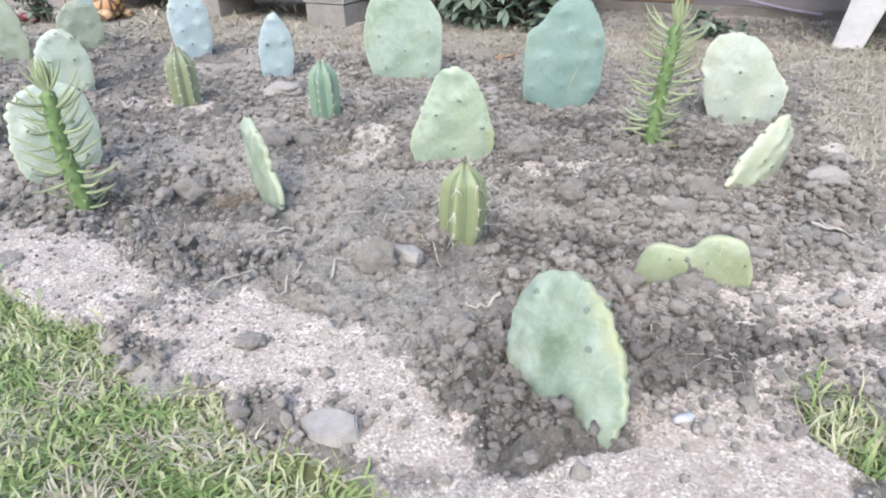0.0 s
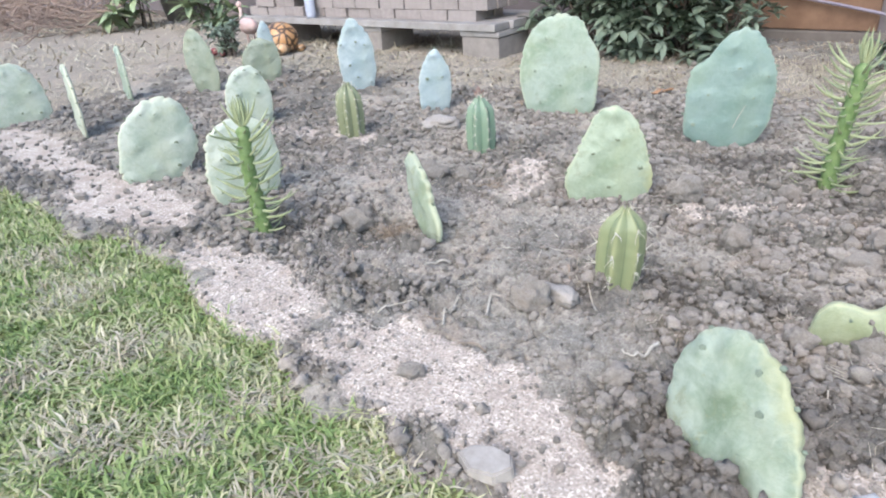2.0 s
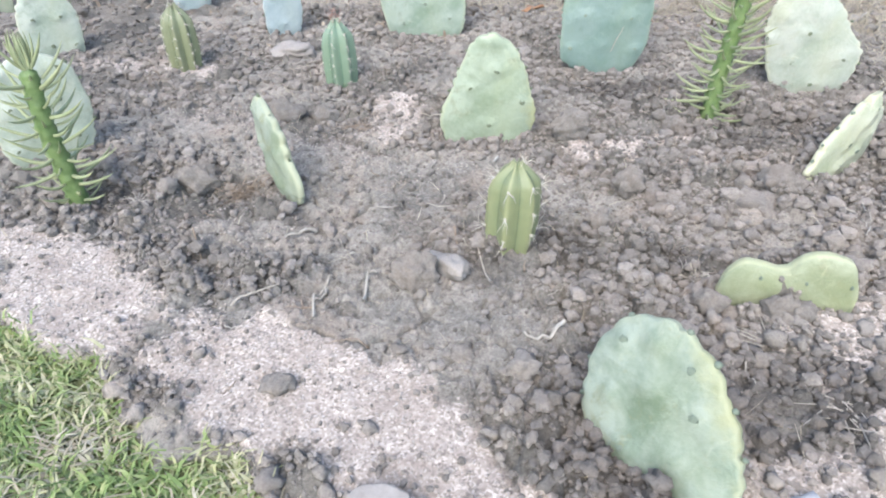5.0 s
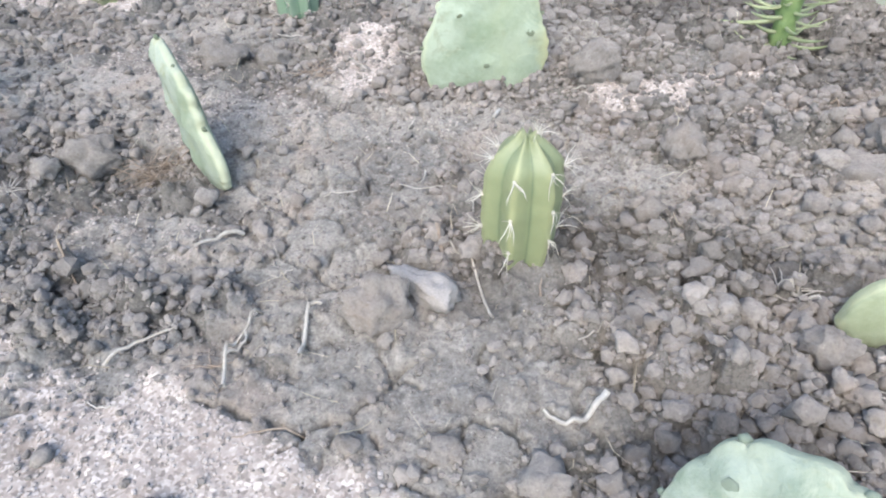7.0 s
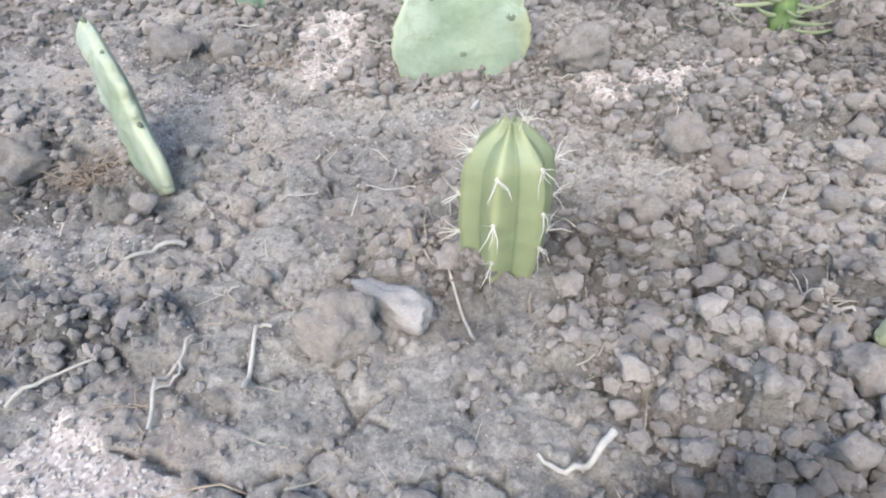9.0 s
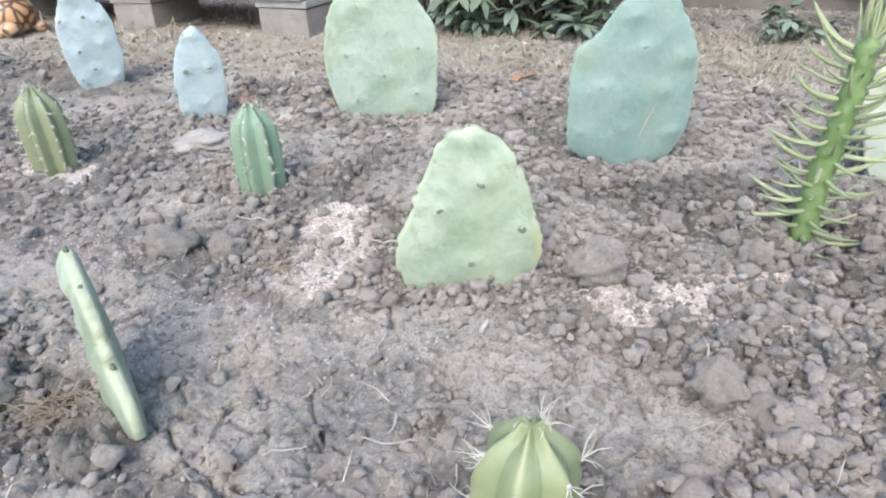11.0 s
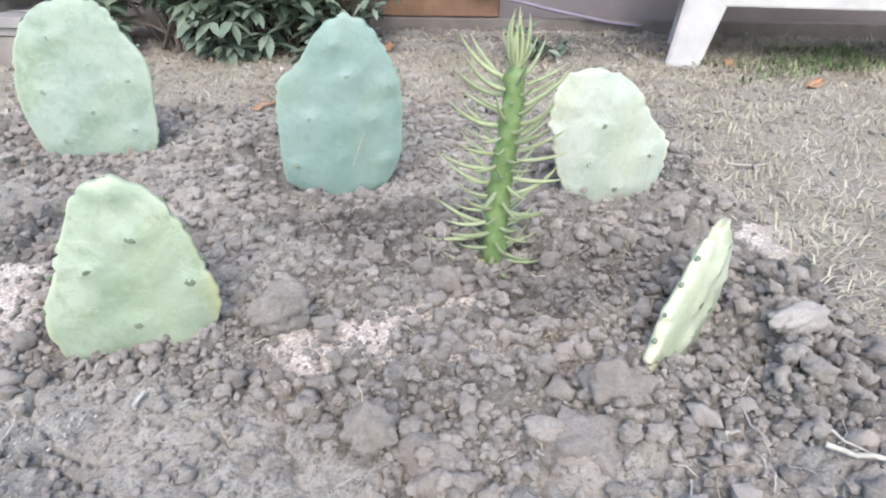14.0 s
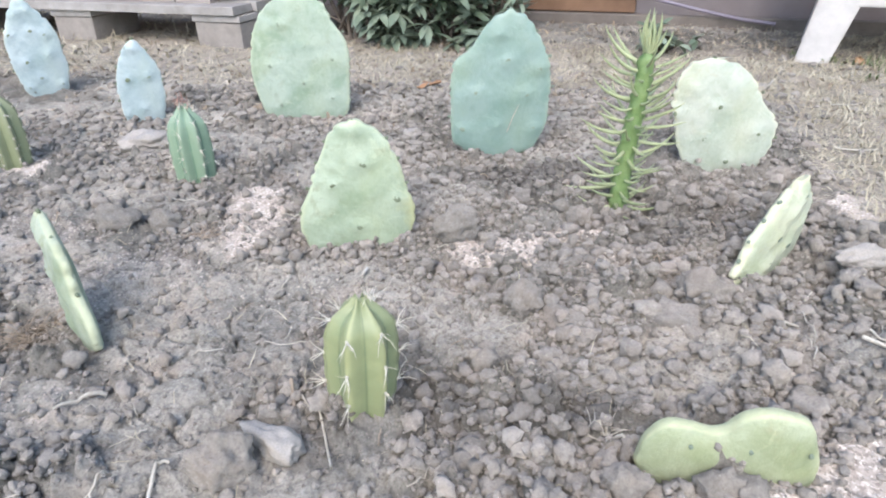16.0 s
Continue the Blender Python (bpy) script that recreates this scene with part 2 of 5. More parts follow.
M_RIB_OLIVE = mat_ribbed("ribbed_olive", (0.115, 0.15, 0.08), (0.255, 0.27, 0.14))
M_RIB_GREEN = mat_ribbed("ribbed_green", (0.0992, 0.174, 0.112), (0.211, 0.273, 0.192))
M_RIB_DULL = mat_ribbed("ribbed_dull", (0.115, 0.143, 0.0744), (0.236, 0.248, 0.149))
M_STEM = mat_simple("needle_cactus_stem", (0.09, 0.15, 0.05), (0.19, 0.255, 0.105), 0.5, 40)
M_LEAF_AWL = mat_simple("needle_cactus_leaf", (0.17, 0.215, 0.1), (0.34, 0.365, 0.215), 0.5, 30, 0.3, 0.6)
M_STONE = mat_simple("grey_stone", (0.235, 0.212, 0.19), (0.36, 0.33, 0.298), 1.0, 30, 0.05)
M_CHIP = mat_simple("white_chip", (0.372, 0.353, 0.341), (0.496, 0.484, 0.471), 0.8, 40)
M_TWIG = mat_simple("bleached_twig", (0.279, 0.248, 0.198), (0.446, 0.415, 0.36), 0.8, 60)
M_TWIG_BROWN = mat_simple("brown_twig", (0.19, 0.145, 0.105), (0.33, 0.265, 0.2), 0.8, 60)
M_DEADLEAF = mat_simple("dead_leaf", (0.248, 0.124, 0.062), (0.372, 0.223, 0.124), 0.7, 40)
M_BRICK = mat_simple("paver_brick", (0.186, 0.158, 0.146), (0.273, 0.239, 0.223), 0.9, 25, 0.2, 0.7)
M_PLANK = mat_simple("weathered_plank", (0.211, 0.192, 0.177), (0.31, 0.291, 0.273), 0.85, 9)
M_PIER = mat_simple("concrete_block", (0.186, 0.164, 0.146), (0.267, 0.239, 0.214), 0.9, 14)
M_WALL = mat_simple("plaster_wall", (0.12, 0.101, 0.101), (0.17, 0.148, 0.149), 0.9, 3)
M_PLINTH = mat_simple("wall_plinth", (0.1, 0.085, 0.075), (0.175, 0.15, 0.13), 0.9, 6)
M_TERRA = mat_simple("terracotta", (0.12, 0.068, 0.042), (0.2, 0.12, 0.075), 0.8, 7)
M_PIPE = mat_simple("grey_hose", (0.152, 0.13, 0.162), (0.202, 0.177, 0.213), 0.5, 10)
M_BENCH = mat_simple("white_bench", (0.38, 0.36, 0.345), (0.5, 0.475, 0.455), 0.7, 12)
M_BARK = mat_simple("shrub_bark", (0.0744, 0.0589, 0.0465), (0.136, 0.112, 0.093), 0.9, 30)
M_SHRUB = mat_blades("shrub_leaves", ((0.0, (0.0434, 0.062, 0.0372)), (0.5, (0.093, 0.124, 0.0837)), (1.0, (0.18, 0.211, 0.155))), 0.45)
M_SHRUB_LEAF = mat_simple("shrub_leaf", (0.105, 0.14, 0.0961), (0.198, 0.236, 0.174), 0.42, 18, 0.4, 0.6)
M_YARD_LEAF = mat_simple("yard_leaf", (0.19, 0.25, 0.13), (0.33, 0.39, 0.24), 0.5, 12, 0.3, 0.6)
M_YARD_LEAVES = mat_blades("yard_leaves", ((0.0, (0.13, 0.17, 0.1)), (0.5, (0.22, 0.28, 0.16)), (1.0, (0.35, 0.4, 0.26))), 0.5)
M_PINKWHITE = mat_simple("pale_pink_paint", (0.422, 0.26, 0.223), (0.508, 0.422, 0.384), 0.5, 8)
M_BLUEWHITE = mat_simple("pale_blue_plastic", (0.31, 0.341, 0.422), (0.422, 0.44, 0.496), 0.4, 8)
M_RED = mat_simple("pink_red_petals", (0.341, 0.0744, 0.0868), (0.434, 0.186, 0.186), 0.6, 30)


def mat_shell():
    n = Nodes("painted_shell", 0.4, 0.5)
    p = n.coord("Object")
    c = n.mix(n.ramp(n.voronoi(p, 15, "DISTANCE_TO_EDGE"), (0.05, 0.0), (0.16, 1.0)), (0.062, 0.0341, 0.0186), (0.465, 0.248, 0.105))
    c = n.mix(n.ramp(n.noise(p, 10, 3), (0.5, 0.0), (0.65, 0.7)), c, (0.508, 0.372, 0.236))
    n.color(c)
    return n.mat


M_SHELL = mat_shell()

# ---- mesh helpers ----


def np_mesh(name, verts, quads=None, tris=None, smooth=True):
    """A mesh from numpy arrays of corners and faces."""
    me = bpy.data.meshes.new(name)
    nq = 0 if quads is None else len(quads)
    nt = 0 if tris is None else len(tris)
    me.vertices.add(len(verts))
    me.vertices.foreach_set("co", np.asarray(verts, np.float32).ravel())
    idx = np.concatenate([np.asarray(a, np.int32).ravel() for a in (quads, tris) if a is not None])
    me.loops.add(len(idx))
    me.loops.foreach_set("vertex_index", idx)
    me.polygons.add(nq + nt)
    starts = np.concatenate([np.arange(nq) * 4, nq * 4 + np.arange(nt) * 3]).astype(np.int32)
    me.polygons.foreach_set("loop_start", starts)
    me.update(calc_edges=True)
    me.polygons.foreach_set("use_smooth", np.full(nq + nt, smooth))
    me.validate()
    return me


def set_attr(me, name, values):
    a = me.attributes.new(name, "FLOAT", "POINT")
    a.data.foreach_set("value", np.asarray(values, np.float32))


def thing(name, data, material, label, category, group="", kind="", m=None):
    ob = new(name, data)
    if material:
        data.materials.append(material)
    if m is not None:
        ob.matrix_world = m
    return tagged(ob, label, category, group, kind)


def root(name, label, category, m, group=""):
    ob = new(name)
    ob.empty_display_size = 0.05
    ob.matrix_world = m
    return tagged(ob, label, category, group)


def bm_mesh(bm, name, smooth=True):
    me = bpy.data.meshes.new(name)
    bm.to_mesh(me)
    bm.free()
    me.polygons.foreach_set("use_smooth", [smooth] * len(me.polygons))
    return me


def part(name, me, material, parent, label="", m=None):
    ob = new(name, me)
    if material and not me.materials:
        me.materials.append(material)
    ob.parent = parent
    if m is not None:
        ob.matrix_local = m
    return tagged(ob, label)


def box_mesh(name, sx, sy, sz, bevel=0.004, jitter=0.0, rng=None):
    """A box with its base centre at the origin, with rounded and slightly worn edges."""
    bm = bmesh.new()
    bmesh.ops.create_cube(bm, size=1.0)
    for v in bm.verts:
        v.co = Vector((v.co.x * sx, v.co.y * sy, (v.co.z + 0.5) * sz))
        if jitter:
            v.co += Vector([rng.uniform(-jitter, jitter) for _ in range(3)])
    if bevel:
        bmesh.ops.bevel(bm, geom=bm.edges[:], offset=bevel, segments=2, affect="EDGES", profile=0.6)
    return bm_mesh(bm, name, False)


def lump_mesh(name, seed, sub=2, rough=0.28, flat=0.75, flat_shade=False):
    """A rough lump of soil or stone about 1 across, with broken facets."""
    bm = bmesh.new()
    bmesh.ops.create_icosphere(bm, subdivisions=sub, radius=0.5)
    off = Vector((seed * 7.3, seed * 3.1, seed * 5.7))
    r = random.Random(seed)
    cuts = [(Vector((r.gauss(0, 1), r.gauss(0, 1), r.gauss(0, 0.8))).normalized(), r.uniform(0.66, 0.9)) for _ in range(7)]
    for v in bm.verts:
        d = v.co.normalized()
        k = 1.0
        for axis_, depth in cuts:
            c = d.dot(axis_)
            if c > depth:
                k = min(k, depth / c)
        k *= 1 + rough * noise.noise(d * 1.7 + off) + rough * 0.5 * noise.noise(d * 4.5 + off) + rough * 0.34 * noise.noise(d * 10 + off) + rough * 0.2 * noise.noise(d * 23 + off)
        v.co = Vector((d.x * k * 0.5, d.y * k * 0.5, d.z * k * 0.5 * flat))
    return bm_mesh(bm, name, not flat_shade)


def tube_np(points, radii, sides=6):
    """Corners and quads of a tapered tube through points."""
    pts = [Vector(p) for p in points]
    verts, quads = [], []
    for i, p in enumerate(pts):
        d = (pts[min(i + 1, len(pts) - 1)] - pts[max(i - 1, 0)]).normalized()
        a = d.orthogonal().normalized() if i == 0 else (a - d * a.dot(d)).normalized()
        b = d.cross(a)
        for k in range(sides):
            w = 2 * math.pi * k / sides
            verts.append(p + (a * math.cos(w) + b * math.sin(w)) * radii[i])
    for i in range(len(pts) - 1):
        for k in range(sides):
            k2 = (k + 1) % sides
            quads.append((i * sides + k, i * sides + k2, (i + 1) * sides + k2, (i + 1) * sides + k))
    return [tuple(v) for v in verts], quads


def tube_mesh(name, points, radii, sides=6):
    v, q = tube_np(points, radii, sides)
    return np_mesh(name, np.array(v), np.array(q))


def join_np(pieces):
    """Joins (verts, quads) pieces."""
    vs, qs, n = [], [], 0
    for v, q in pieces:
        v = np.asarray(v, float)
        vs.append(v)
        qs.append(np.asarray(q) + n)
        n += len(v)
    return np.concatenate(vs), np.concatenate(qs)


# ---- ground ----


def hash2(ix, iy, seed):
    h = (ix.astype(np.int64) * 374761393 + iy.astype(np.int64) * 668265263 + seed * 1442695041) & 0xFFFFFFFF
    h = ((h ^ (h >> 13)) * 1274126177) & 0xFFFFFFFF
    h = ((h ^ (h >> 16)) * 2246822519) & 0xFFFFFFFF
    return ((h ^ (h >> 15)) & 0xFFFFFF) / float(0xFFFFFF)


def vnoise(x, y, seed):
    ix, iy = np.floor(x), np.floor(y)
    fx, fy = x - ix, y - iy
    fx, fy = fx * fx * (3 - 2 * fx), fy * fy * (3 - 2 * fy)
    a, b = hash2(ix, iy, seed), hash2(ix + 1, iy, seed)
    c, d = hash2(ix, iy + 1, seed), hash2(ix + 1, iy + 1, seed)
    return (a * (1 - fx) + b * fx) * (1 - fy) + (c * (1 - fx) + d * fx) * fy


def fbm(x, y, seed, octaves=4):
    s, a, t = 0.0, 0.5, 0.0
    for i in range(octaves):
        s = s + a * vnoise(x * 2**i, y * 2**i, seed + i)
        t += a
        a *= 0.5
    return s / t


def cells(x, y, seed):
    """Nearest and second distance to scattered points, the nearest one's random number, and a slope of its own."""
    ix, iy = np.floor(x), np.floor(y)
    f1 = np.full(x.shape, 9.0)
    f2 = np.full(x.shape, 9.0)
    rid = np.zeros(x.shape)
    tip = np.zeros(x.shape)
    for dx in (-1, 0, 1):
        for dy in (-1, 0, 1):
            cx, cy = ix + dx, iy + dy
            px, py = cx + hash2(cx, cy, seed), cy + hash2(cx, cy, seed + 11)
            d = np.hypot(x - px, y - py)
            near = d < f1
            f2 = np.where(near, f1, np.minimum(f2, d))
            rid = np.where(near, hash2(cx, cy, seed + 23), rid)
            a = 6.283 * hash2(cx, cy, seed + 31)
            tip = np.where(near, (x - px) * np.cos(a) + (y - py) * np.sin(a), tip)
            f1 = np.where(near, d, f1)
    return f1, f2, rid, tip


def smooth(a, b, v):
    t = np.clip((v - a) / (b - a), 0, 1)
    return t * t * (3 - 2 * t)


# the lawn's ragged edge, y over x
LAWN_X = [-8.0, -3.0, -2.4, -1.98, -1.46, -1.2, -0.92, -0.76, -0.6, -0.49, -0.37, -0.3, -0.2, -0.14, -0.06, 0.0, 0.08, 0.3, 0.6, 3.0]
LAWN_Y = [3.4, 2.2, 1.95, 1.77, 1.51, 1.48, 1.33, 1.2, 1.1, 1.1, 1.0, 0.925, 0.942, 0.89, 0.83, 0.828, 0.78, 0.62, 0.55, 0.5]
# sand patches: x, y, half length, half width, turn in degrees, strength
SAND = [
    (-0.20, 1.08, 0.20, 0.105, -18, 1.0), (0.02, 0.975, 0.23, 0.10, -40, 0.95), (0.2, 0.78, 0.12, 0.05, -10, 0.5), (-0.60, 1.25, 0.18, 0.12, -40, 1.0), (-0.84, 1.42, 0.14, 0.06, -20, 0.85),
    (-1.38, 1.70, 0.32, 0.12, -20, 0.95), (-1.78, 1.94, 0.26, 0.07, -18, 0.85), (-2.4, 2.2, 0.40, 0.15, -25, 0.9), (-0.16, 2.07, 0.075, 0.18, 12, 0.85),
    (0.38, 1.90, 0.10, 0.06, 0, 0.8), (0.51, 1.96, 0.1, 0.035, 5, 0.7), (0.57, 1.845, 0.1, 0.05, 0, 0.55), (-1.08, 2.46, 0.3, 0.08, -10, 0.7), (1.27, 2.03, 0.14, 0.10, -40, 1.0),
    (0.55, 0.93, 0.15, 0.07, 10, 0.7), (0.5, 0.82, 0.22, 0.07, 12, 0.9), (0.76, 1.06, 0.12, 0.05, 20, 0.7), (0.80, 1.255, 0.21, 0.09, 18, 0.95), (-0.3, 1.95, 0.15, 0.06, 30, 0.35), (-0.34, 1.82, 0.2, 0.09, 5, 0.36), (-0.4, 1.48, 0.16, 0.06, -15, 0.34), (-0.62, 2.05, 0.2, 0.08, 0, 0.36), (-0.05, 1.78, 0.15, 0.06, 0, 0.25),
]


# trodden, crusted stretches of the bed: x, y, half length, half width, turn
CRUST = [(0.1, 1.72, 0.28, 0.12, 0), (0.32, 1.62, 0.1, 0.08, 30), (-0.13, 1.63, 0.2, 0.13, -10), (0.10, 1.24, 0.15, 0.06, -5), (-0.14, 1.19, 0.24, 0.06, -20), (0.0, 1.82, 0.22, 0.09, 5), (0.62, 1.52, 0.14, 0.09, 20), (0.2, 2.2, 0.2, 0.12, 0), (-0.55, 1.9, 0.2, 0.1, 10), (-0.3, 2.6, 0.3, 0.12, 0), (-0.3, 1.78, 0.2, 0.1, 0), (-0.34, 1.45, 0.2, 0.07, -15), (-0.55, 2.2, 0.25, 0.1, 0)]


def pebbly(x, y):
    """Stretches that are loose granules through and through."""
    k = np.zeros_like(x)
    for cx, cy, a, c in ((0.56, 1.34, 0.42, 0.3), (0.6, 1.75, 0.28, 0.2), (0.95, 1.8, 0.3, 0.25), (-0.38, 1.36, 0.22, 0.12), (0.75, 2.15, 0.35, 0.15), (0.3, 1.02, 0.2, 0.17), (-0.68, 1.75, 0.2, 0.16), (0.1, 1.45, 0.12, 0.08)):
        k = np.maximum(k, 1 - smooth(0.6, 1.1, np.hypot((x - cx) / a, (y - cy) / c)))
    return k


# freshly dug, still moist earth, and painted shade by the wedge stone: x, y, half length, half width
DAMP_SHADE = [(0.3, 0.95, 0.14, 0.14), (0.42, 1.07, 0.2, 0.11), (0.62, 1.12, 0.16, 0.07), (-0.43, 1.59, 0.06, 0.03), (0.12, 1.37, 0.09, 0.06), (0.25, 1.46, 0.1, 0.07), (0.43, 1.42, 0.12, 0.05), (0.38, 1.16, 0.2, 0.05), (-0.7, 1.62, 0.12, 0.06), (0.75, 2.0, 0.2, 0.12), (0.5, 2.3, 0.3, 0.1)]


def damp_shade(x, y):
    """How dark the earth is, with moisture and with painted shade."""
    k = np.zeros_like(x)
    wob = 0.9 * (fbm(x * 12, y * 12, 79) - 0.5)
    for cx, cy, a, b in DAMP_SHADE:
        k = np.maximum(k, 1 - smooth(0.5, 1.2, np.hypot((x - cx) / a, (y - cy) / b) + wob))
    # shade along the foot of the garden wall, painted as darker earth
    v = (x + 0.715) * math.sin(radians(20.8)) + (y - 4.07) * math.cos(radians(20.8))
    return np.maximum(k, 0.9 * smooth(0.1, 0.45, v + 0.3 * wob) * smooth(-1.2, -0.6, x) * (1 - smooth(3.5, 4.0, x)))


def crust_mask(x, y):
    """Where the soil is caked flat and cracked."""
    wob = 0.6 * (fbm(x * 8, y * 8, 75) - 0.5)
    k = 0.9 * smooth(0.5, 0.57, fbm(x * 3.3 + 5, y * 3.3, 71)) * (1 - pebbly(x, y))
    for cx, cy, a, b, turn in CRUST:
        c, s = math.cos(radians(turn)), math.sin(radians(turn))
        u, v = (x - cx) * c + (y - cy) * s, -(x - cx) * s + (y - cy) * c
        k = np.maximum(k, 1 - smooth(0.75, 1.1, np.hypot(u / a, v / b) + wob))
    return k


def masks(x, y):
    wob = 0.05 * (fbm(x * 9, y * 9, 3) - 0.5) + 0.10 * (fbm(x * 3, y * 3, 8) - 0.5)
    lawn = 1 - smooth(-0.02, 0.03, y + wob - np.interp(x, LAWN_X, LAWN_Y))
    lawn = np.maximum(lawn, 0.8 * (1 - smooth(0.02, 0.07, np.hypot((x - 0.76), (y - 0.93) * 0.7) + wob)))
    sand = np.zeros_like(x)
    ragged = 0.7 * (fbm(x * 24, y * 24, 9, 3) - 0.5)
    for cx, cy, a, b, turn, k in SAND:
        c, s = math.cos(radians(turn)), math.sin(radians(turn))
        u, v = (x - cx) * c + (y - cy) * s, -(x - cx) * s + (y - cy) * c
        d = np.hypot(u / a, v / b) + 5.0 * wob + ragged
        sand = np.maximum(sand, k * (1 - smooth(0.75, 1.35, d)))
    sand = sand * (1 - lawn)
    back = smooth(-0.15, 0.25, (y - 3.25 + 0.26 * (x + 0.2)) + 2 * wob)
    right = smooth(-0.12, 0.2, x - 1.12 - 0.18 * (y - 1.7) + 2 * wob)
    left = smooth(-0.2, 0.2, -2.75 - x + 2 * wob)
    thatch = np.clip(np.maximum(np.maximum(back, right), left), 0, 1) * (1 - lawn)
    # bare earth along the foot of the wall, darker than thatch, for the shade there
    c, s = math.cos(radians(20.8)), math.sin(radians(20.8))
    u, v = (x + 0.715) * c - (y - 4.07) * s, (x + 0.715) * s + (y - 4.07) * c
    thatch = thatch * (1 - 0.75 * smooth(0.3, 0.5, v + 2 * wob) * smooth(-0.4, 0.2, u) * (1 - smooth(2.3, 2.7, u)))
    return lawn, sand * (1 - 0.6 * thatch), thatch


# the widest cracks in the crust, in the plan
CRACKS = [
    ((-0.19, 1.19), (-0.12, 1.175), (-0.06, 1.168), (-0.005, 1.18), (0.012, 1.21)), ((-0.06, 1.168), (-0.075, 1.145)), ((0.06, 1.172), (0.13, 1.18), (0.17, 1.165)),
    ((-0.1, 1.68), (-0.072, 1.62), (-0.06, 1.585), (-0.035, 1.57)), ((-0.19, 1.525), (-0.15, 1.535), (-0.125, 1.515)), ((0.125, 1.285), (0.13, 1.23)), ((-0.2, 1.66), (-0.2, 1.6)),
    ((0.04, 1.64), (0.02, 1.59)), ((0.02, 1.77), (0.05, 1.735), (0.09, 1.725)), ((0.2, 1.74), (0.235, 1.73), (0.255, 1.745)), ((0.235, 1.73), (0.24, 1.71)),
]


def ground_z(x, y):
    """The ground's height, with clods, cracks and smooth sand."""
    x, y = np.asarray(x, float), np.asarray(y, float)
    lawn, sand, thatch = masks(x, y)
    bed = np.clip(1 - lawn - thatch, 0, 1)
    wx, wy = x + 0.03 * (fbm(x * 14, y * 14, 31) - 0.5), y + 0.03 * (fbm(x * 14, y * 14, 37) - 0.5)
    f1, f2, r, ft = cells(wx / 0.062, wy / 0.062, 51)
    g1, g2, q, gt = cells(wx / 0.029, wy / 0.029, 57)
    k1, k2, w, kt = cells(wx / 0.0155, wy / 0.0155, 59)

    def chunk(a, b, tip, t):
        # a broken lump: steep sides, a top that tips its own way
        return smooth(0.0, 0.26, b - a) * np.clip(0.72 + 0.28 * np.sqrt(np.clip(1 - a * a, 0, 1)) + 0.75 * tip, 0.15, 1.4) * t

    big = chunk(f1, f2, ft, np.clip(r * 2.2 - 1.0, 0, 1))
    mid = chunk(g1, g2, gt, np.clip(q * 1.7 - 0.45, 0, 1))
    small = chunk(k1, k2, kt, np.clip(w * 1.5 - 0.2, 0, 1))
    crust = crust_mask(x, y) * (1 - sand)
    vx, vy = x + 0.035 * (fbm(x * 26, y * 26, 33, 3) - 0.5), y + 0.035 * (fbm(x * 26, y * 26, 39, 3) - 0.5)
    c1, c2, _, _ = cells(vx / 0.085, vy / 0.085, 83)
    crack = (1 - smooth(0.0, 0.045, c2 - c1)) * crust * smooth(0.25, 0.4, vnoise(x * 9, y * 9, 85))
    for line in CRACKS:
        for (ax, ay), (bx, by) in zip(line, line[1:]):
            k = np.clip(((vx - ax) * (bx - ax) + (vy - ay) * (by - ay)) / ((bx - ax) ** 2 + (by - ay) ** 2), 0, 1)
            crack = np.maximum(crack, 1 - smooth(0.0006, 0.0036, np.hypot(vx - ax - k * (bx - ax), vy - ay - k * (by - ay))))
    rough = bed * (1 - 0.92 * sand) * (1 - 0.66 * crust) * (0.8 + 0.35 * pebbly(x, y))
    z = 0.022 * (fbm(x * 2.2, y * 2.2, 5) - 0.42) * (bed + 0.3)
    z += rough * (0.026 * big + 0.017 * mid + 0.009 * small + 0.016 * (fbm(x * 18, y * 18, 91) - 0.5))
    z += bed * sand * (0.012 + 0.008 * fbm(x * 30, y * 30, 97)) + bed * crust * 0.010 - 0.022 * crack * bed
    z += thatch * 0.02 * (fbm(x * 12, y * 12, 13) - 0.5) + bed * 0.006
    z += 0.005 * (fbm(x * 55, y * 55, 17) - 0.5)
    z -= lawn * 0.008
    # the earth is heaped a little round the planted stems
    for px, py, a, h in MOUNDS:
        z += h * np.exp(-((x - px) ** 2 + (y - py) ** 2) / (a * a))
    return z


MOUNDS = [(0.1, 1.96, 0.12, -0.008), (-0.13, 2.86, 0.25, -0.008), (0.43, 2.47, 0.2, -0.006), (0.84, 1.75, 0.12, -0.008), (0.98, 2.3, 0.2, -0.006), (0.60, 1.25, 0.06, 0.012), (0.17, 1.41, 0.07, 0.026), (-0.47, 1.61, 0.06, -0.03), (-0.72, 1.62, 0.07, -0.03), (0.95, 1.85, 0.1, -0.02), (-0.645, 1.69, 0.05, -0.035), (0.13, 1.37, 0.04, -0.02)]


def gz(x, y):
    return float(ground_z(np.array([x]), np.array([y]))[0])


def axis(stops):
    """Grid lines: stretches (start, end, step)."""
    out = []
    for a, b, s in stops:
        out.append(np.linspace(a, b, max(2, int(round((b - a) / s)) + 1))[:-1])
    return np.concatenate(out + [np.array([stops[-1][1]])])


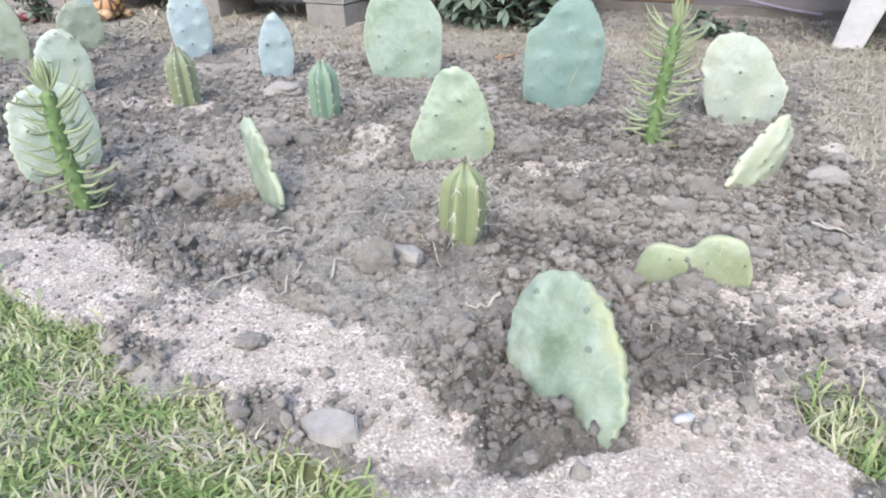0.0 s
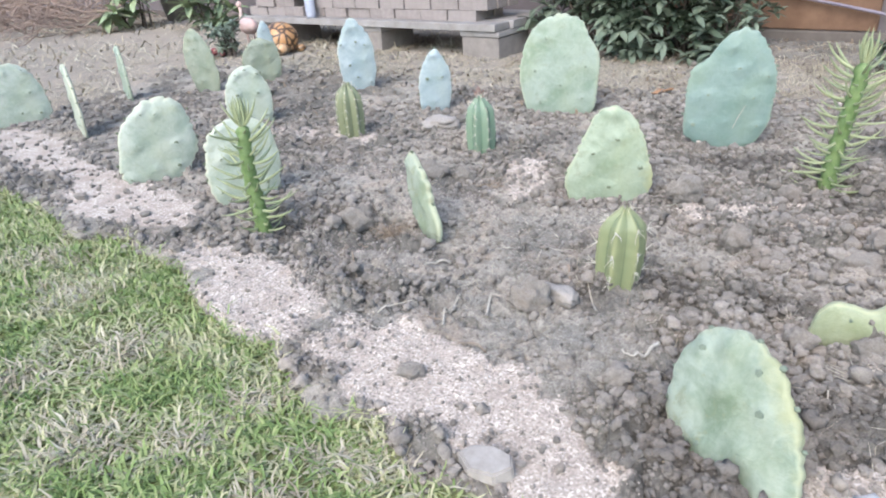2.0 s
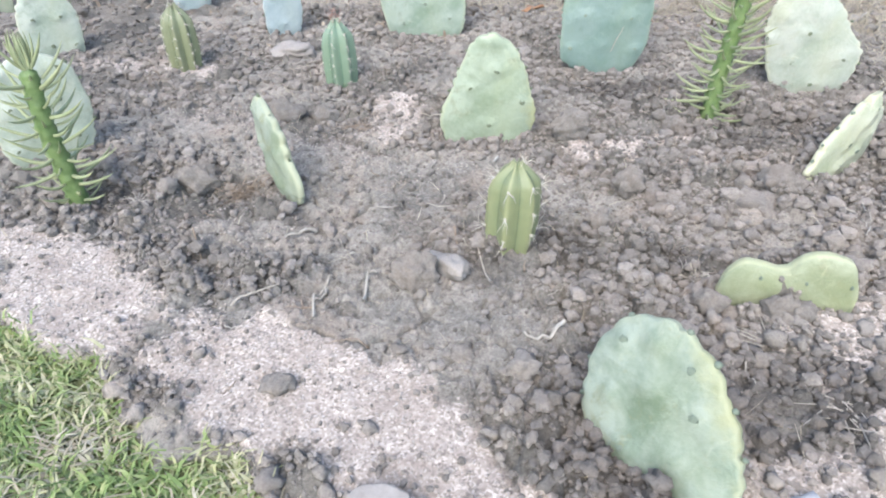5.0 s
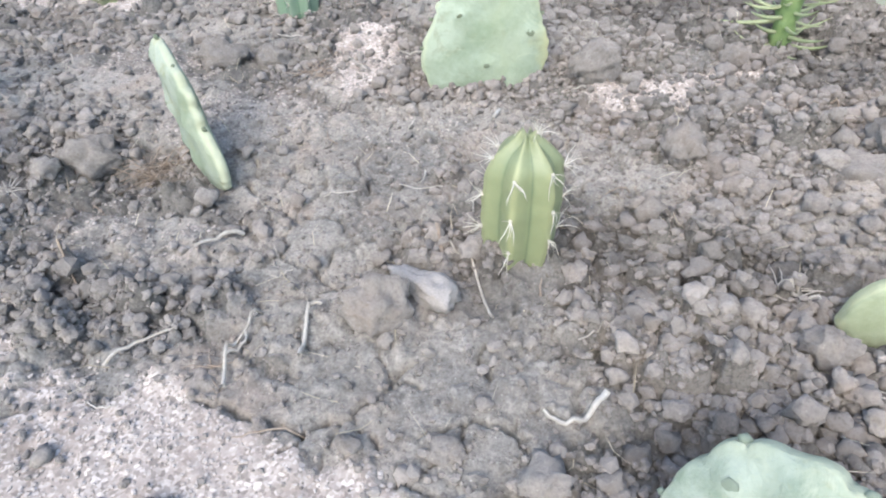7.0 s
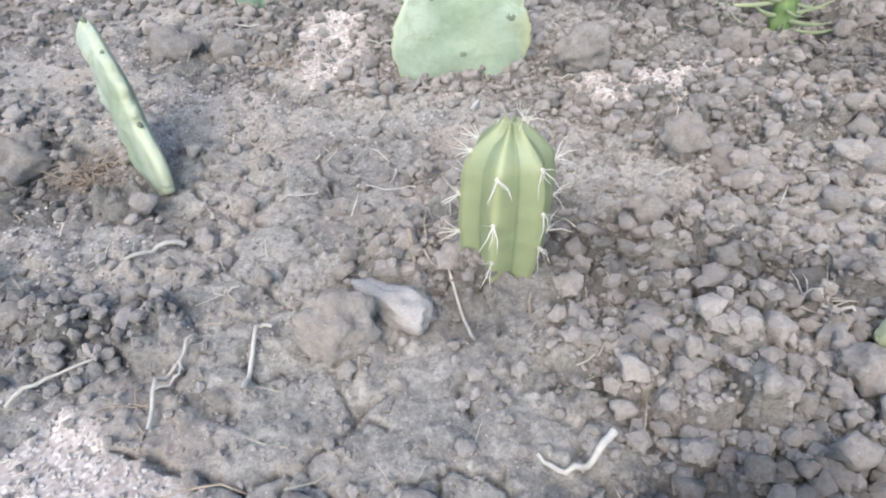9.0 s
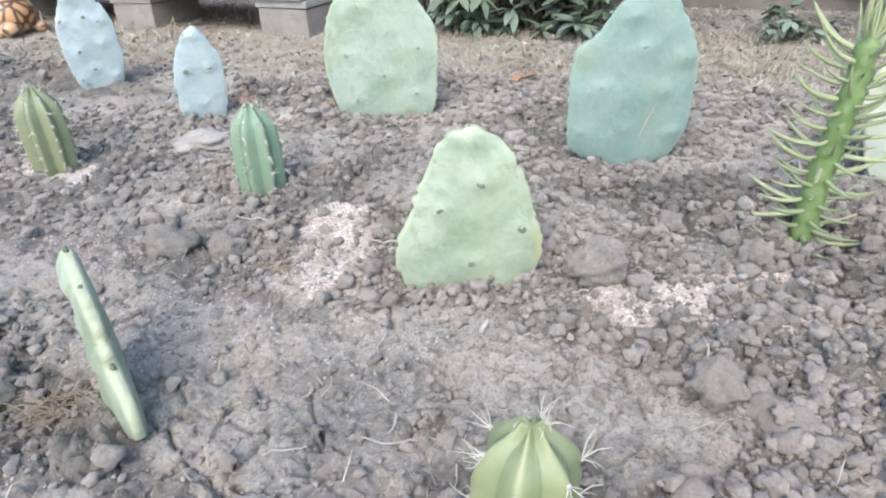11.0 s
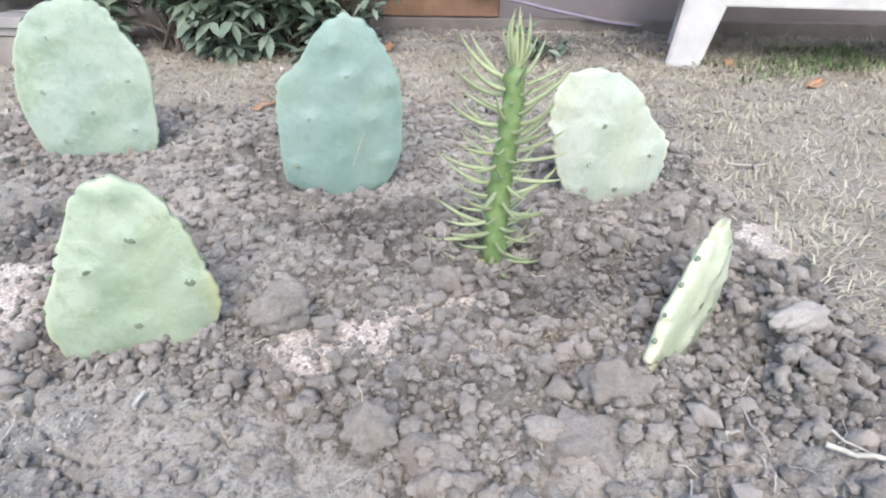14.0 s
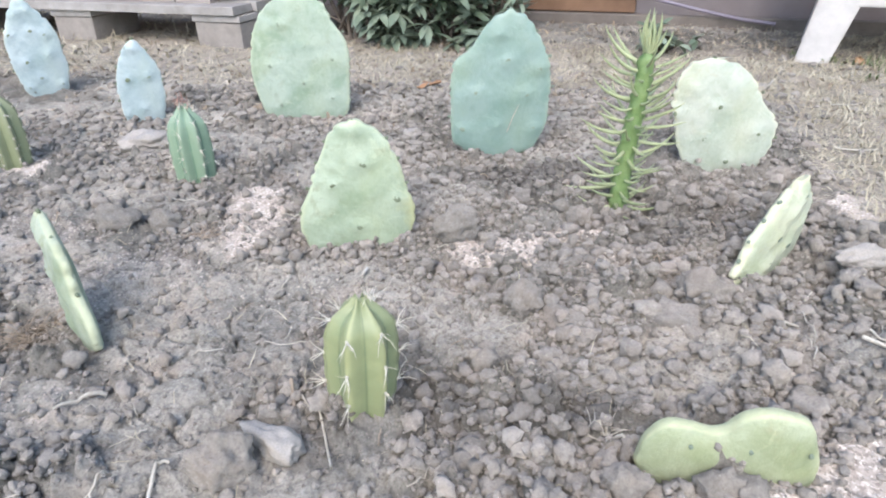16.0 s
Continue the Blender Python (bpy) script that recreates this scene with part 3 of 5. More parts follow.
def build_ground():
    gx = axis([(-400, -40, 40), (-40, -8, 2), (-8, -3, 0.12), (-3, -1.0, 0.018), (-1.0, -0.4, 0.0065), (-0.4, 0.45, 0.0036), (0.45, 1.25, 0.006), (1.25, 2.4, 0.018), (2.4, 5, 0.12), (5, 40, 2), (40, 400, 40)])
    gy = axis([(-400, -40, 40), (-40, -2, 2), (-2, 0.45, 0.1), (0.45, 0.68, 0.015), (0.68, 1.1, 0.0065), (1.1, 1.8, 0.0036), (1.8, 2.25, 0.006), (2.25, 4.4, 0.018), (4.4, 8, 0.12), (8, 40, 2), (40, 400, 40)])
    X, Y = np.meshgrid(gx, gy)
    x, y = X.ravel(), Y.ravel()
    z = ground_z(x, y)
    nx, ny = len(gx), len(gy)
    i = (np.arange(ny - 1)[:, None] * nx + np.arange(nx - 1)[None, :]).ravel()
    quads = np.stack([i, i + 1, i + nx + 1, i + nx], 1)
    me = np_mesh("ground", np.stack([x, y, z], 1), quads)
    lawn, sand, thatch = masks(x, y)
    set_attr(me, "lawn", lawn)
    set_attr(me, "sand", sand)
    set_attr(me, "thatch", thatch)
    set_attr(me, "crust", crust_mask(x, y))
    set_attr(me, "damp_shade", damp_shade(x, y))
    return thing("ground", me, M_GROUND, "dry crumbly garden soil with pale sand patches", "ground", kind="structure")


GROUND = build_ground()
rs = np.random.RandomState(7)


def scatter_lumps(name, material, xs, ys, sizes, label, category, sink=0.3, variants=5, sub=1, flat=0.75, rough=0.42):
    """Many small lumps lying on the ground, joined into one mesh."""
    base = []
    for k in range(variants):
        me = lump_mesh("lump", k + 3, sub, rough, flat)
        v = np.array([p.co[:] for p in me.vertices])
        f = np.array([p.vertices[:] for p in me.polygons])
        base.append((v, f))
        bpy.data.meshes.remove(me)
    zs = ground_z(xs, ys)
    allv, allf, n = [], [], 0
    for i in range(len(xs)):
        v, f = base[i % variants]
        a = rs.uniform(0, 6.283)
        c, s = math.cos(a), math.sin(a)
        w = v * sizes[i] * np.array([rs.uniform(0.8, 1.25), rs.uniform(0.75, 1.1), rs.uniform(0.8, 1.15)])
        w = np.stack([w[:, 0] * c - w[:, 1] * s, w[:, 0] * s + w[:, 1] * c, w[:, 2]], 1)
        w += np.array([xs[i], ys[i], zs[i] + sizes[i] * flat * (0.5 - sink)])
        allv.append(w)
        allf.append(f + n)
        n += len(w)
    me = np_mesh(name, np.concatenate(allv), None, np.concatenate(allf), sub > 1)
    set_attr(me, "damp_shade", np.repeat(damp_shade(np.asarray(xs), np.asarray(ys)), [len(v) for v in allv]))
    return thing(name, me, material, label, category, kind="stuff")


def spread(n, x0, x1, y0, y1, keep):
    """Random places in a rectangle that pass the test keep(lawn, sand, thatch, x, y) -> chance."""
    x, y = rs.uniform(x0, x1, n * 6), rs.uniform(y0, y1, n * 6)
    p = keep(*masks(x, y), x, y)
    ok = rs.uniform(0, 1, n * 6) < p
    return x[ok][:n], y[ok][:n]


def crumb_chance(lawn, sand, thatch, x, y):
    return (1 - lawn) * (1 - 0.9 * sand) * (1 - 0.75 * thatch) * np.maximum(0.5 * smooth(0.4, 0.56, fbm(x * 4.0, y * 4.0, 41)), pebbly(x, y)) * (1 - 0.9 * crust_mask(x, y)) + 0.05 * (1 - lawn) * (1 - sand)


x, y = spread(16500, -0.75, 1.05, 0.72, 2.1, crumb_chance)
scatter_lumps("soil_crumbs", M_CLOD, x, y, np.clip(0.0068 * np.exp(rs.normal(0, 0.5, len(x))), 0.003, 0.02), "loose grey-brown crumbs of dry soil", "soil", 0.05, 12, 1, 0.85)
x, y = spread(7000, -0.6, 0.9, 1.05, 2.1, lambda l, s, t, x, y: (1 - l) * (1 - 0.6 * s) * (1 - t))
scatter_lumps("soil_crumbs", M_CLOD, x, y, np.clip(0.0045 * np.exp(rs.normal(0, 0.4, len(x))), 0.0025, 0.011), "tiny dry soil grains strewn over the crust", "soil", 0.1, 8, 1, 0.8)
x, y = spread(3600, -1.0, 1.15, 0.8, 2.2, crumb_chance)
scatter_lumps("soil_lumps", M_CLOD, x, y, np.clip(0.0135 * np.exp(rs.normal(0, 0.45, len(x))), 0.006, 0.034), "small crumbly lumps of dry soil", "soil", 0.12, 24, 2, 0.85, 0.68)
x, y = spread(7000, -1.6, 1.35, 0.72, 2.6, crumb_chance)
scatter_lumps("soil_crumbs", M_CLOD, x, y, np.clip(0.011 * np.exp(rs.normal(0, 0.4, len(x))), 0.005, 0.03), "loose crumbs of dry soil over the bed", "soil", 0.25, 9, 1, 0.85)
x, y = spread(3200, -3.0, 2.0, 2.3, 4.2, crumb_chance)
scatter_lumps("soil_crumbs", M_CLOD, x, y, np.clip(0.017 * np.exp(rs.normal(0, 0.5, len(x))), 0.008, 0.05), "loose dry soil lumps at the back of the bed", "soil", 0.35, 9)
x, y = spread(6000, -0.75, 1.5, 2.1, 3.3, lambda l, s, t, x, y: 0.8 * (1 - l) * (1 - 0.93 * s) * (1 - 0.8 * t) * (0.35 + 0.65 * smooth(0.4, 0.55, fbm(x * 5, y * 5, 45))))
scatter_lumps("soil_crumbs", M_CLOD, x, y, np.clip(0.0115 * np.exp(rs.normal(0, 0.6, len(x))), 0.005, 0.045), "loose dry soil crumbs between the tall pads", "soil", 0.25, 12, 1, 0.8)
x, y = spread(6000, -2.8, -0.75, 1.4, 3.0, lambda l, s, t, x, y: 0.75 * (1 - l) * (1 - 0.93 * s) * (1 - 0.7 * t))
scatter_lumps("soil_crumbs", M_CLOD, x, y, np.clip(0.012 * np.exp(rs.normal(0, 0.6, len(x))), 0.005, 0.045), "loose dry soil crumbs at the far end of the bed", "soil", 0.28, 12, 1, 0.8)
x, y = spread(6500, -1.0, 1.1, 0.75, 2.2, lambda l, s, t, x, y: s * 0.9 * (1 - l))
scatter_lumps("sand_grains", M_GRIT, x, y, rs.uniform(0.002, 0.0065, len(x)), "pale coarse sand grains", "sand", 0.2, 3, 1)


def blades(name, material, xs, ys, length, width, lie, label, category, seed, curl=0.5):
    """Grass blades: three levels, bent over. lie: 0 upright, 1 flat on the ground."""
    r = np.random.RandomState(seed)
    n = len(xs)
    z = ground_z(xs, ys)
    a = r.uniform(0, 2 * np.pi, n)
    L = length * r.uniform(0.5, 1.25, n)
    e = np.clip(r.normal(1 - lie, 0.28, n), 0.04, 1.0) * np.pi / 2
    d1 = np.stack([np.cos(a) * np.cos(e), np.sin(a) * np.cos(e), np.sin(e)], 1)
    e2 = e * (1 - curl) * r.uniform(0.2, 1.0, n)
    a2 = a + r.normal(0, 0.5, n)
    d2 = np.stack([np.cos(a2) * np.cos(e2), np.sin(a2) * np.cos(e2), np.sin(e2)], 1)
    side = np.stack([-np.sin(a + r.normal(0, 0.6, n)), np.cos(a), np.zeros(n)], 1) * (width * r.uniform(0.6, 1.2, n) / 2)[:, None]
    p0 = np.stack([xs, ys, z + 0.002], 1)
    p1 = p0 + d1 * (L * 0.5)[:, None]
    p2 = p1 + d2 * (L * 0.5)[:, None]
    v = np.stack([p0 - side, p0 + side, p1 + side * 0.85, p1 - side * 0.85, p2], 1).reshape(-1, 3)
    i = np.arange(n)[:, None] * 5
    me = np_mesh(name, v, i + np.array([[0, 1, 2, 3]]), i + np.array([[3, 2, 4]]))
    return thing(name, me, material, label, category, kind="stuff")




def dry_spot(x, y):
    k = np.zeros_like(x)
    for cx, cy, a, c in DRY_SPOTS:
        k = np.maximum(k, np.exp(-((x - cx) / a) ** 2 - ((y - cy) / c) ** 2))
    return k


DRY_SPOTS = [(-0.67, 0.78, 0.08, 0.06), (-0.80, 1.03, 0.06, 0.06), (-1.12, 1.22, 0.1, 0.06), (-0.44, 0.95, 0.06, 0.035), (-0.49, 0.84, 0.05, 0.04), (-0.95, 0.9, 0.07, 0.05), (-0.18, 0.86, 0.1, 0.03), (-0.3, 0.74, 0.06, 0.04), (-1.35, 1.35, 0.12, 0.05)]

x, y = spread(62000, -2.3, 0.15, 0.42, 1.85, lambda l, s, t, x, y: l * (0.3 + 0.7 * smooth(0.36, 0.54, fbm(x * 9, y * 9, 61))) * (1 - 0.75 * dry_spot(x, y)))
blades("lawn_grass", M_GRASS, x, y, 0.038, 0.0048, 0.72, "short green turf with dry straw-coloured blades", "grass", 1)
x, y = spread(6500, -1.5, 0.1, 0.5, 1.5, lambda l, s, t, x, y: l * dry_spot(x, y))
blades("dry_grass", M_STRAW, x, y, 0.05, 0.0042, 0.8, "dead straw-coloured grass in the turf", "grass", 11)
x, y = spread(16000, -7.0, -1.9, -1.5, 3.2, lambda l, s, t, x, y: l * smooth(-1.9, -2.4, x))
blades("lawn_grass", M_GRASS, x, y, 0.05, 0.009, 0.6, "short green turf beyond the bed", "grass", 2)
x, y = spread(20000, -3.0, 3.0, -1.6, 0.6, lambda l, s, t, x, y: l)
blades("lawn_grass", M_GRASS, x, y, 0.045, 0.008, 0.7, "short trodden turf in front of the bed", "grass", 12)
x, y = spread(700, 0.55, 0.95, 0.7, 1.05, lambda l, s, t, x, y: l)
blades("lawn_grass", M_GRASS, x, y, 0.05, 0.004, 0.4, "small tuft of green grass in the sand", "grass", 3)
x, y = spread(30000, -3.4, 3.2, 1.6, 4.6, lambda l, s, t, x, y: t * (0.25 + 0.75 * smooth(0.38, 0.58, fbm(x * 2.6, y * 2.6, 63))))
blades("dry_thatch", M_STRAW, x, y, 0.045, 0.0026, 0.88, "flattened dry straw and thatch on bare earth", "straw", 4)
x, y = spread(12000, -9.0, -1.0, 3.2, 8.0, lambda l, s, t, x, y: t * (0.2 + 0.8 * smooth(0.4, 0.6, fbm(x * 1.7, y * 1.7, 64))))
blades("dry_thatch", M_STRAW, x, y, 0.11, 0.009, 0.92, "dry litter and thatch across the yard", "straw", 8)
x, y = spread(26000, 0.9, 2.6, 1.5, 4.3, lambda l, s, t, x, y: t * (0.35 + 0.65 * smooth(0.35, 0.55, fbm(x * 5, y * 5, 68))))
blades("dry_thatch", M_STRAW, x, y, 0.046, 0.0027, 0.82, "fine dry straw thatch beside the bed", "straw", 9)
x, y = spread(9000, -2.5, 1.0, 3.0, 4.2, lambda l, s, t, x, y: t)
blades("dry_thatch", M_STRAW, x, y, 0.045, 0.0026, 0.85, "fine dry straw thatch behind the bed", "straw", 10)
x, y = spread(3800, -2.2, 2.4, 2.7, 4.7, lambda l, s, t, x, y: 0.25 + 0.75 * smooth(0.4, 0.6, fbm(x * 4, y * 4, 69)))
blades("leaf_litter", M_LITTER, x, y, 0.034, 0.013, 0.9, "scattered brown and pale bits of dead leaves", "leaf litter", 13)
x, y = spread(800, -1.0, 1.3, 0.9, 2.7, lambda l, s, t, x, y: (1 - l) * (1 - s))
blades("root_fibres", M_STRAW, x, y, 0.045, 0.0016, 0.85, "thin dry root fibres in the soil", "straw", 5)
x, y = spread(1500, 1.75, 3.0, 2.6, 3.6, lambda l, s, t, x, y: t * smooth(0.5, 0.62, fbm(x * 3 + 3, y * 3, 66)))
blades("green_weeds", M_WEED, x, y, 0.05, 0.006, 0.5, "sparse green weeds on dry ground", "weeds", 6)

# ---- cacti ----
AREOLE = lump_mesh("areole", 2, 1, 0.2, 0.7)
AREOLE.materials.append(M_AREOLE)
AREOLE_DARK = lump_mesh("areole", 2, 1, 0.2, 0.7)
AREOLE_DARK.materials.append(M_AREOLE_DARK)
WOOL = lump_mesh("areole", 6, 1, 0.2, 1.0)
WOOL.materials.append(M_SPINE)
rc = random.Random(5)


def pad_side(s, side):
    """The reach of one edge at s, from (height, reach) pairs, rounded off a little."""
    hs, rs_ = [p[0] for p in side], [p[1] for p in side]
    return float(np.mean(np.interp((s + 1) / 2 + np.array([-0.03, -0.015, 0.0, 0.015, 0.03]), hs, rs_)))


def pad_shape(s, w, taper, point, flat, neck, sides=None):
    """Half width at s, from -1 (foot) to 1 (tip), of a pad that is w wide."""
    if sides:
        return (pad_side(s, sides[1]) - pad_side(s, sides[0])) / 2 * min(1.0, (1 - abs(s)) * 12) ** 0.5
    k = max(0.0, 1 - abs(s) ** (2.0 + flat)) ** 0.5
    k *= 1 + taper * s
    if s > 0:
        k *= 1 - point * s * s
    if neck:
        k *= 1 - neck * math.exp(-((s + 0.12) / 0.2) ** 2)
    return k * w / 2


def pad_mesh(name, length, w, thick, taper=0.0, point=0.0, flat=0.4, neck=0.0, lean=0.0, bend=0.0, seed=0, edge=0.02, twist=0.0, spots=(), bury=0.0, sides=None, rumple=0.003):
    """A cactus pad: a flat oval cushion that stands along z, its foot at z = 0, its faces to -y and y."""
    edge = edge * 1.8
    rows, cols = 64, 26
    scallops = max(4, round(1.57 * (length + w) / 0.062))
    off = Vector((seed * 3.7, seed * 1.9, 0))
    verts, rim = [], []
    for i in range(rows + 1):
        s = -math.cos(math.pi * (0.02 + 0.96 * i / rows))
        hw = pad_shape(s, w, taper, point, flat, neck, sides)
        mid = (pad_side(s, sides[0]) + pad_side(s, sides[1])) / 2 if sides else 0.0
        z = (s + 1) / 2 * length
        for k in range(2 * cols):
            front = k <= cols
            v = -math.cos(math.pi * k / cols) if front else math.cos(math.pi * (k - cols) / cols)
            side = 1 if v > 0 else -1
            # scalloped, uneven edge
            th = math.atan2(v * hw, s * length / 2)
            rr = max(abs(v) * min(1.0, hw / (0.3 * w)), abs(s)) ** 3
            wob = edge * rr * (1.5 * noise.noise(Vector((math.cos(th) * 1.6, math.sin(th) * 1.6, 1)) + off) + 1.5 * (abs(math.sin(th * scallops + seed)) ** 0.6 - 0.6) * max(0.0, 0.45 + 1.3 * noise.noise(Vector((math.cos(th) * 3, math.sin(th) * 3, 7)) + off)))
            x = v * (hw + wob * w * 0.55)
            zz = z + wob * s * length * 0.4
            body = max(0.0, 1 - abs(v) ** 2.6) ** 0.55 * (max(0.0, 1 - abs(s) ** 3.2)) ** 0.5
            t = thick / 2 * (0.22 + 0.78 * body) * (1 if abs(v) < 0.999 else 0.0)
            bump = rumple * noise.noise(Vector((x * 17, z * 17, 4 if front else 9)) + off)
            if front and hw > 1e-4:
                for su, sv in spots:
                    d2 = ((v - su) * hw) ** 2 + (z - bury - sv * (length - bury)) ** 2
                    bump += 0.006 * math.exp(-d2 / 0.00022)
            y = (-1 if front else 1) * (t + bump)
            y += bend * (s + 0.4) ** 2 * length + twist * x * z / length
            x += lean * zz / length + mid
            verts.append((x, y, zz))
            rim.append(max(abs(v), abs(s)) ** 2)
    n = 2 * cols
    quads = []
    for i in range(rows):
        for k in range(n):
            k2 = (k + 1) % n
            quads.append((i * n + k, i * n + k2, (i + 1) * n + k2, (i + 1) * n + k))
    quads = np.array(quads)
    nb = len(verts)
    verts += [(0, bend * 0.36 * length, -0.001), (lean, bend * 1.96 * length, length + 0.0005)]
    rim += [1, 1]
    tris = []
    for k in range(n):
        k2 = (k + 1) % n
        tris.append((nb, k2, k))
        tris.append((nb + 1, rows * n + k, rows * n + k2))
    me = np_mesh(name, np.array(verts), quads, np.array(tris))
    set_attr(me, "rim", rim)
    return me


def pad_spots(r, h, w):
    """A loose quincunx of areoles, spaced as on a real pad."""
    rows = 3 if h < 0.3 else 4
    out = []
    for i in range(rows):
        v = 0.16 + 0.72 * i / (rows - 1)
        for u in ((-0.5, 0.42) if i % 2 else (-0.7, 0.0, 0.66))[: 3 if w > 0.17 else 2]:
            out.append((u + r.uniform(-0.12, 0.12), v + r.uniform(-0.05, 0.05)))
    return out


def opuntia(x, y, h, w, turn, material, label, lean=0.0, bury=0.05, taper=0.0, point=0.0, flat=0.4, thick=0.026, tilt=0.0, bend=0.0, seed=1, spots=None, edge=0.02, z=None, group="prickly pear pads planted in the bed", roll=0.0, neck=0.0, sides=None):
    """A prickly pear pad planted upright. turn: the compass way, clockwise from y, that its back faces."""
    total = h + bury
    base = (gz(x, y) if z is None else z) - bury
    m = pose(x, y, base, 0, 0, -turn) @ pose(0, 0, 0, tilt) @ pose(0, 0, 0, 0, roll)
    ob = root("prickly_pear_cactus", label, "cactus", m, group)
    r = random.Random(seed * 13)
    if spots is None:
        spots = pad_spots(r, h, w)
    body = part("pad", pad_mesh("pad", total, w, thick, taper, point, flat, neck, lean, bend, seed, edge, 0.0, spots, bury, sides, 0.0055 if material is FRONT else 0.003), material, ob)
    both = [(u, v, -1) for u, v in spots] + [(u * 0.9, min(0.95, v + 0.06), 1) for u, v in spots[::2]]
    # along the rim too
    both += [(sg * 1.0, v, 0) for sg in (-1, 1) for v in (0.3, 0.5, 0.7, 0.86)] + [(0.0, 1.0, 0)]
    for u, v, face in both:
        zz = bury + v * h
        s = min(0.97, zz / total * 2 - 1)
        hw = pad_shape(s, w, taper, point, flat, neck, sides)
        mid = (pad_side(s, sides[0]) + pad_side(s, sides[1])) / 2 if sides else 0.0
        body_t = max(0.0, 1 - abs(u) ** 2.6) ** 0.55 * max(0.0, 1 - abs(s) ** 3.2) ** 0.5
        yy = face * (thick / 2 * (0.22 + 0.78 * body_t) + (0.004 if face < 0 else 0.0)) + bend * (s + 0.4) ** 2 * total
        k = r.uniform(0.85, 1.2) * (0.0155 if face else 0.011)
        part("areole", AREOLE if material in (MINT, TEAL, FRONT, CREAM) else AREOLE_DARK, None, body, "", pose(mid + u * hw * (1.02 if face == 0 else 1.0) + lean * zz / total, yy, zz, r.uniform(-20, 20), r.uniform(-30, 30), 0) @ Matrix.Diagonal((k, k * 0.2 if face else k * 0.8, k * 1.3, 1)))
    return ob


FRONT_SIDES = (
    ((0.0, -0.02), (0.1, -0.034), (0.22, -0.052), (0.39, -0.08), (0.54, -0.106), (0.74, -0.096), (0.865, -0.074), (0.96, -0.043), (1.0, -0.005)),
    ((0.0, 0.005), (0.05, 0.022), (0.15, 0.05), (0.27, 0.084), (0.45, 0.098), (0.73, 0.096), (0.93, 0.066), (1.0, 0.025)),
)
opuntia(0.390, 0.867, 0.267, 0.2, 46, FRONT, "broad scarred pale green prickly pear pad with a yellowed edge", 0.0, 0.03, 0.0, 0.0, 0.6, 0.032, -23, 0.0, 3,
        [(0.45, 0.86), (-0.15, 0.9), (-0.5, 0.66), (0.1, 0.66), (-0.55, 0.42), (0.6, 0.5), (0.1, 0.34), (0.2, 0.14), (0.75, 0.7)], 0.03, 0.003, roll=-43, sides=FRONT_SIDES)


def outline(left, right, h, bury):
    """Both edges of a pad, from (height over the ground, reach) pairs in metres."""
    return tuple(tuple((max(0.0, min(1.0, (z + bury) / (h + bury))), r) for z, r in side) for side in (left, right))


EGG = outline(((-0.07, -0.05), (0.0, -0.103), (0.05, -0.118), (0.11, -0.101), (0.15, -0.084), (0.19, -0.067), (0.232, -0.047), (0.258, -0.03), (0.271, -0.008)),
              ((-0.07, 0.05), (0.0, 0.105), (0.045, 0.12), (0.1, 0.117), (0.15, 0.104), (0.2, 0.09), (0.235, 0.073), (0.257, 0.054), (0.271, 0.028)), 0.271, 0.07)
opuntia(0.09, 1.974, 0.271, 0.236, -5, MINT_EDGE, "egg-shaped light green cactus pad yellowing along one edge", 0.0, 0.07, thick=0.03, seed=4, spots=[(0.16, 0.69), (-0.5, 0.53), (0.75, 0.39), (0.05, 0.18), (0.0, 0.93)], edge=0.025, z=0.0, sides=EGG)
TALL_MINT = outline(((-0.08, -0.05), (0.0, -0.11), (0.045, -0.135), (0.11, -0.15), (0.153, -0.158), (0.22, -0.152), (0.287, -0.135), (0.35, -0.1), (0.391, -0.05), (0.408, -0.015)),
                    ((-0.08, 0.05), (0.0, 0.125), (0.06, 0.148), (0.1, 0.152), (0.185, 0.16), (0.275, 0.155), (0.322, 0.115), (0.385, 0.085), (0.408, 0.03)), 0.408, 0.08)
opuntia(-0.18, 2.857, 0.408, 0.31, 2, MINT, "tall oval mint green prickly pear pad", 0.0, 0.08, thick=0.034, seed=6, spots=[(-0.37, 0.77), (0.13, 0.61), (0.69, 0.5), (-0.58, 0.46), (0.08, 0.32), (0.66, 0.2), (-0.5, 0.15)], edge=0.025, z=0.0, sides=TALL_MINT)
TALL_TEAL = outline(((-0.03, -0.03), (0.015, -0.07), (0.05, -0.138), (0.116, -0.145), (0.208, -0.138), (0.272, -0.125), (0.29, -0.09), (0.316, -0.077), (0.357, -0.05), (0.388, -0.015), (0.396, 0.0)),
                    ((-0.03, 0.0), (0.0, 0.026), (0.029, 0.079), (0.108, 0.114), (0.186, 0.127), (0.26, 0.123), (0.311, 0.098), (0.375, 0.06), (0.396, 0.03)), 0.396, 0.03)
opuntia(0.44, 2.474, 0.396, 0.272, 3, TEAL, "tall blue-green prickly pear pad beside a dead leaf", 0.0, 0.03, thick=0.032, seed=8, spots=[(0.1, 0.68), (-0.5, 0.47), (0.5, 0.46), (-0.75, 0.22), (0.0, 0.25), (0.8, 0.22), (0.75, 0.62), (-0.3, 0.85)], edge=0.022, z=0.0, sides=TALL_TEAL)
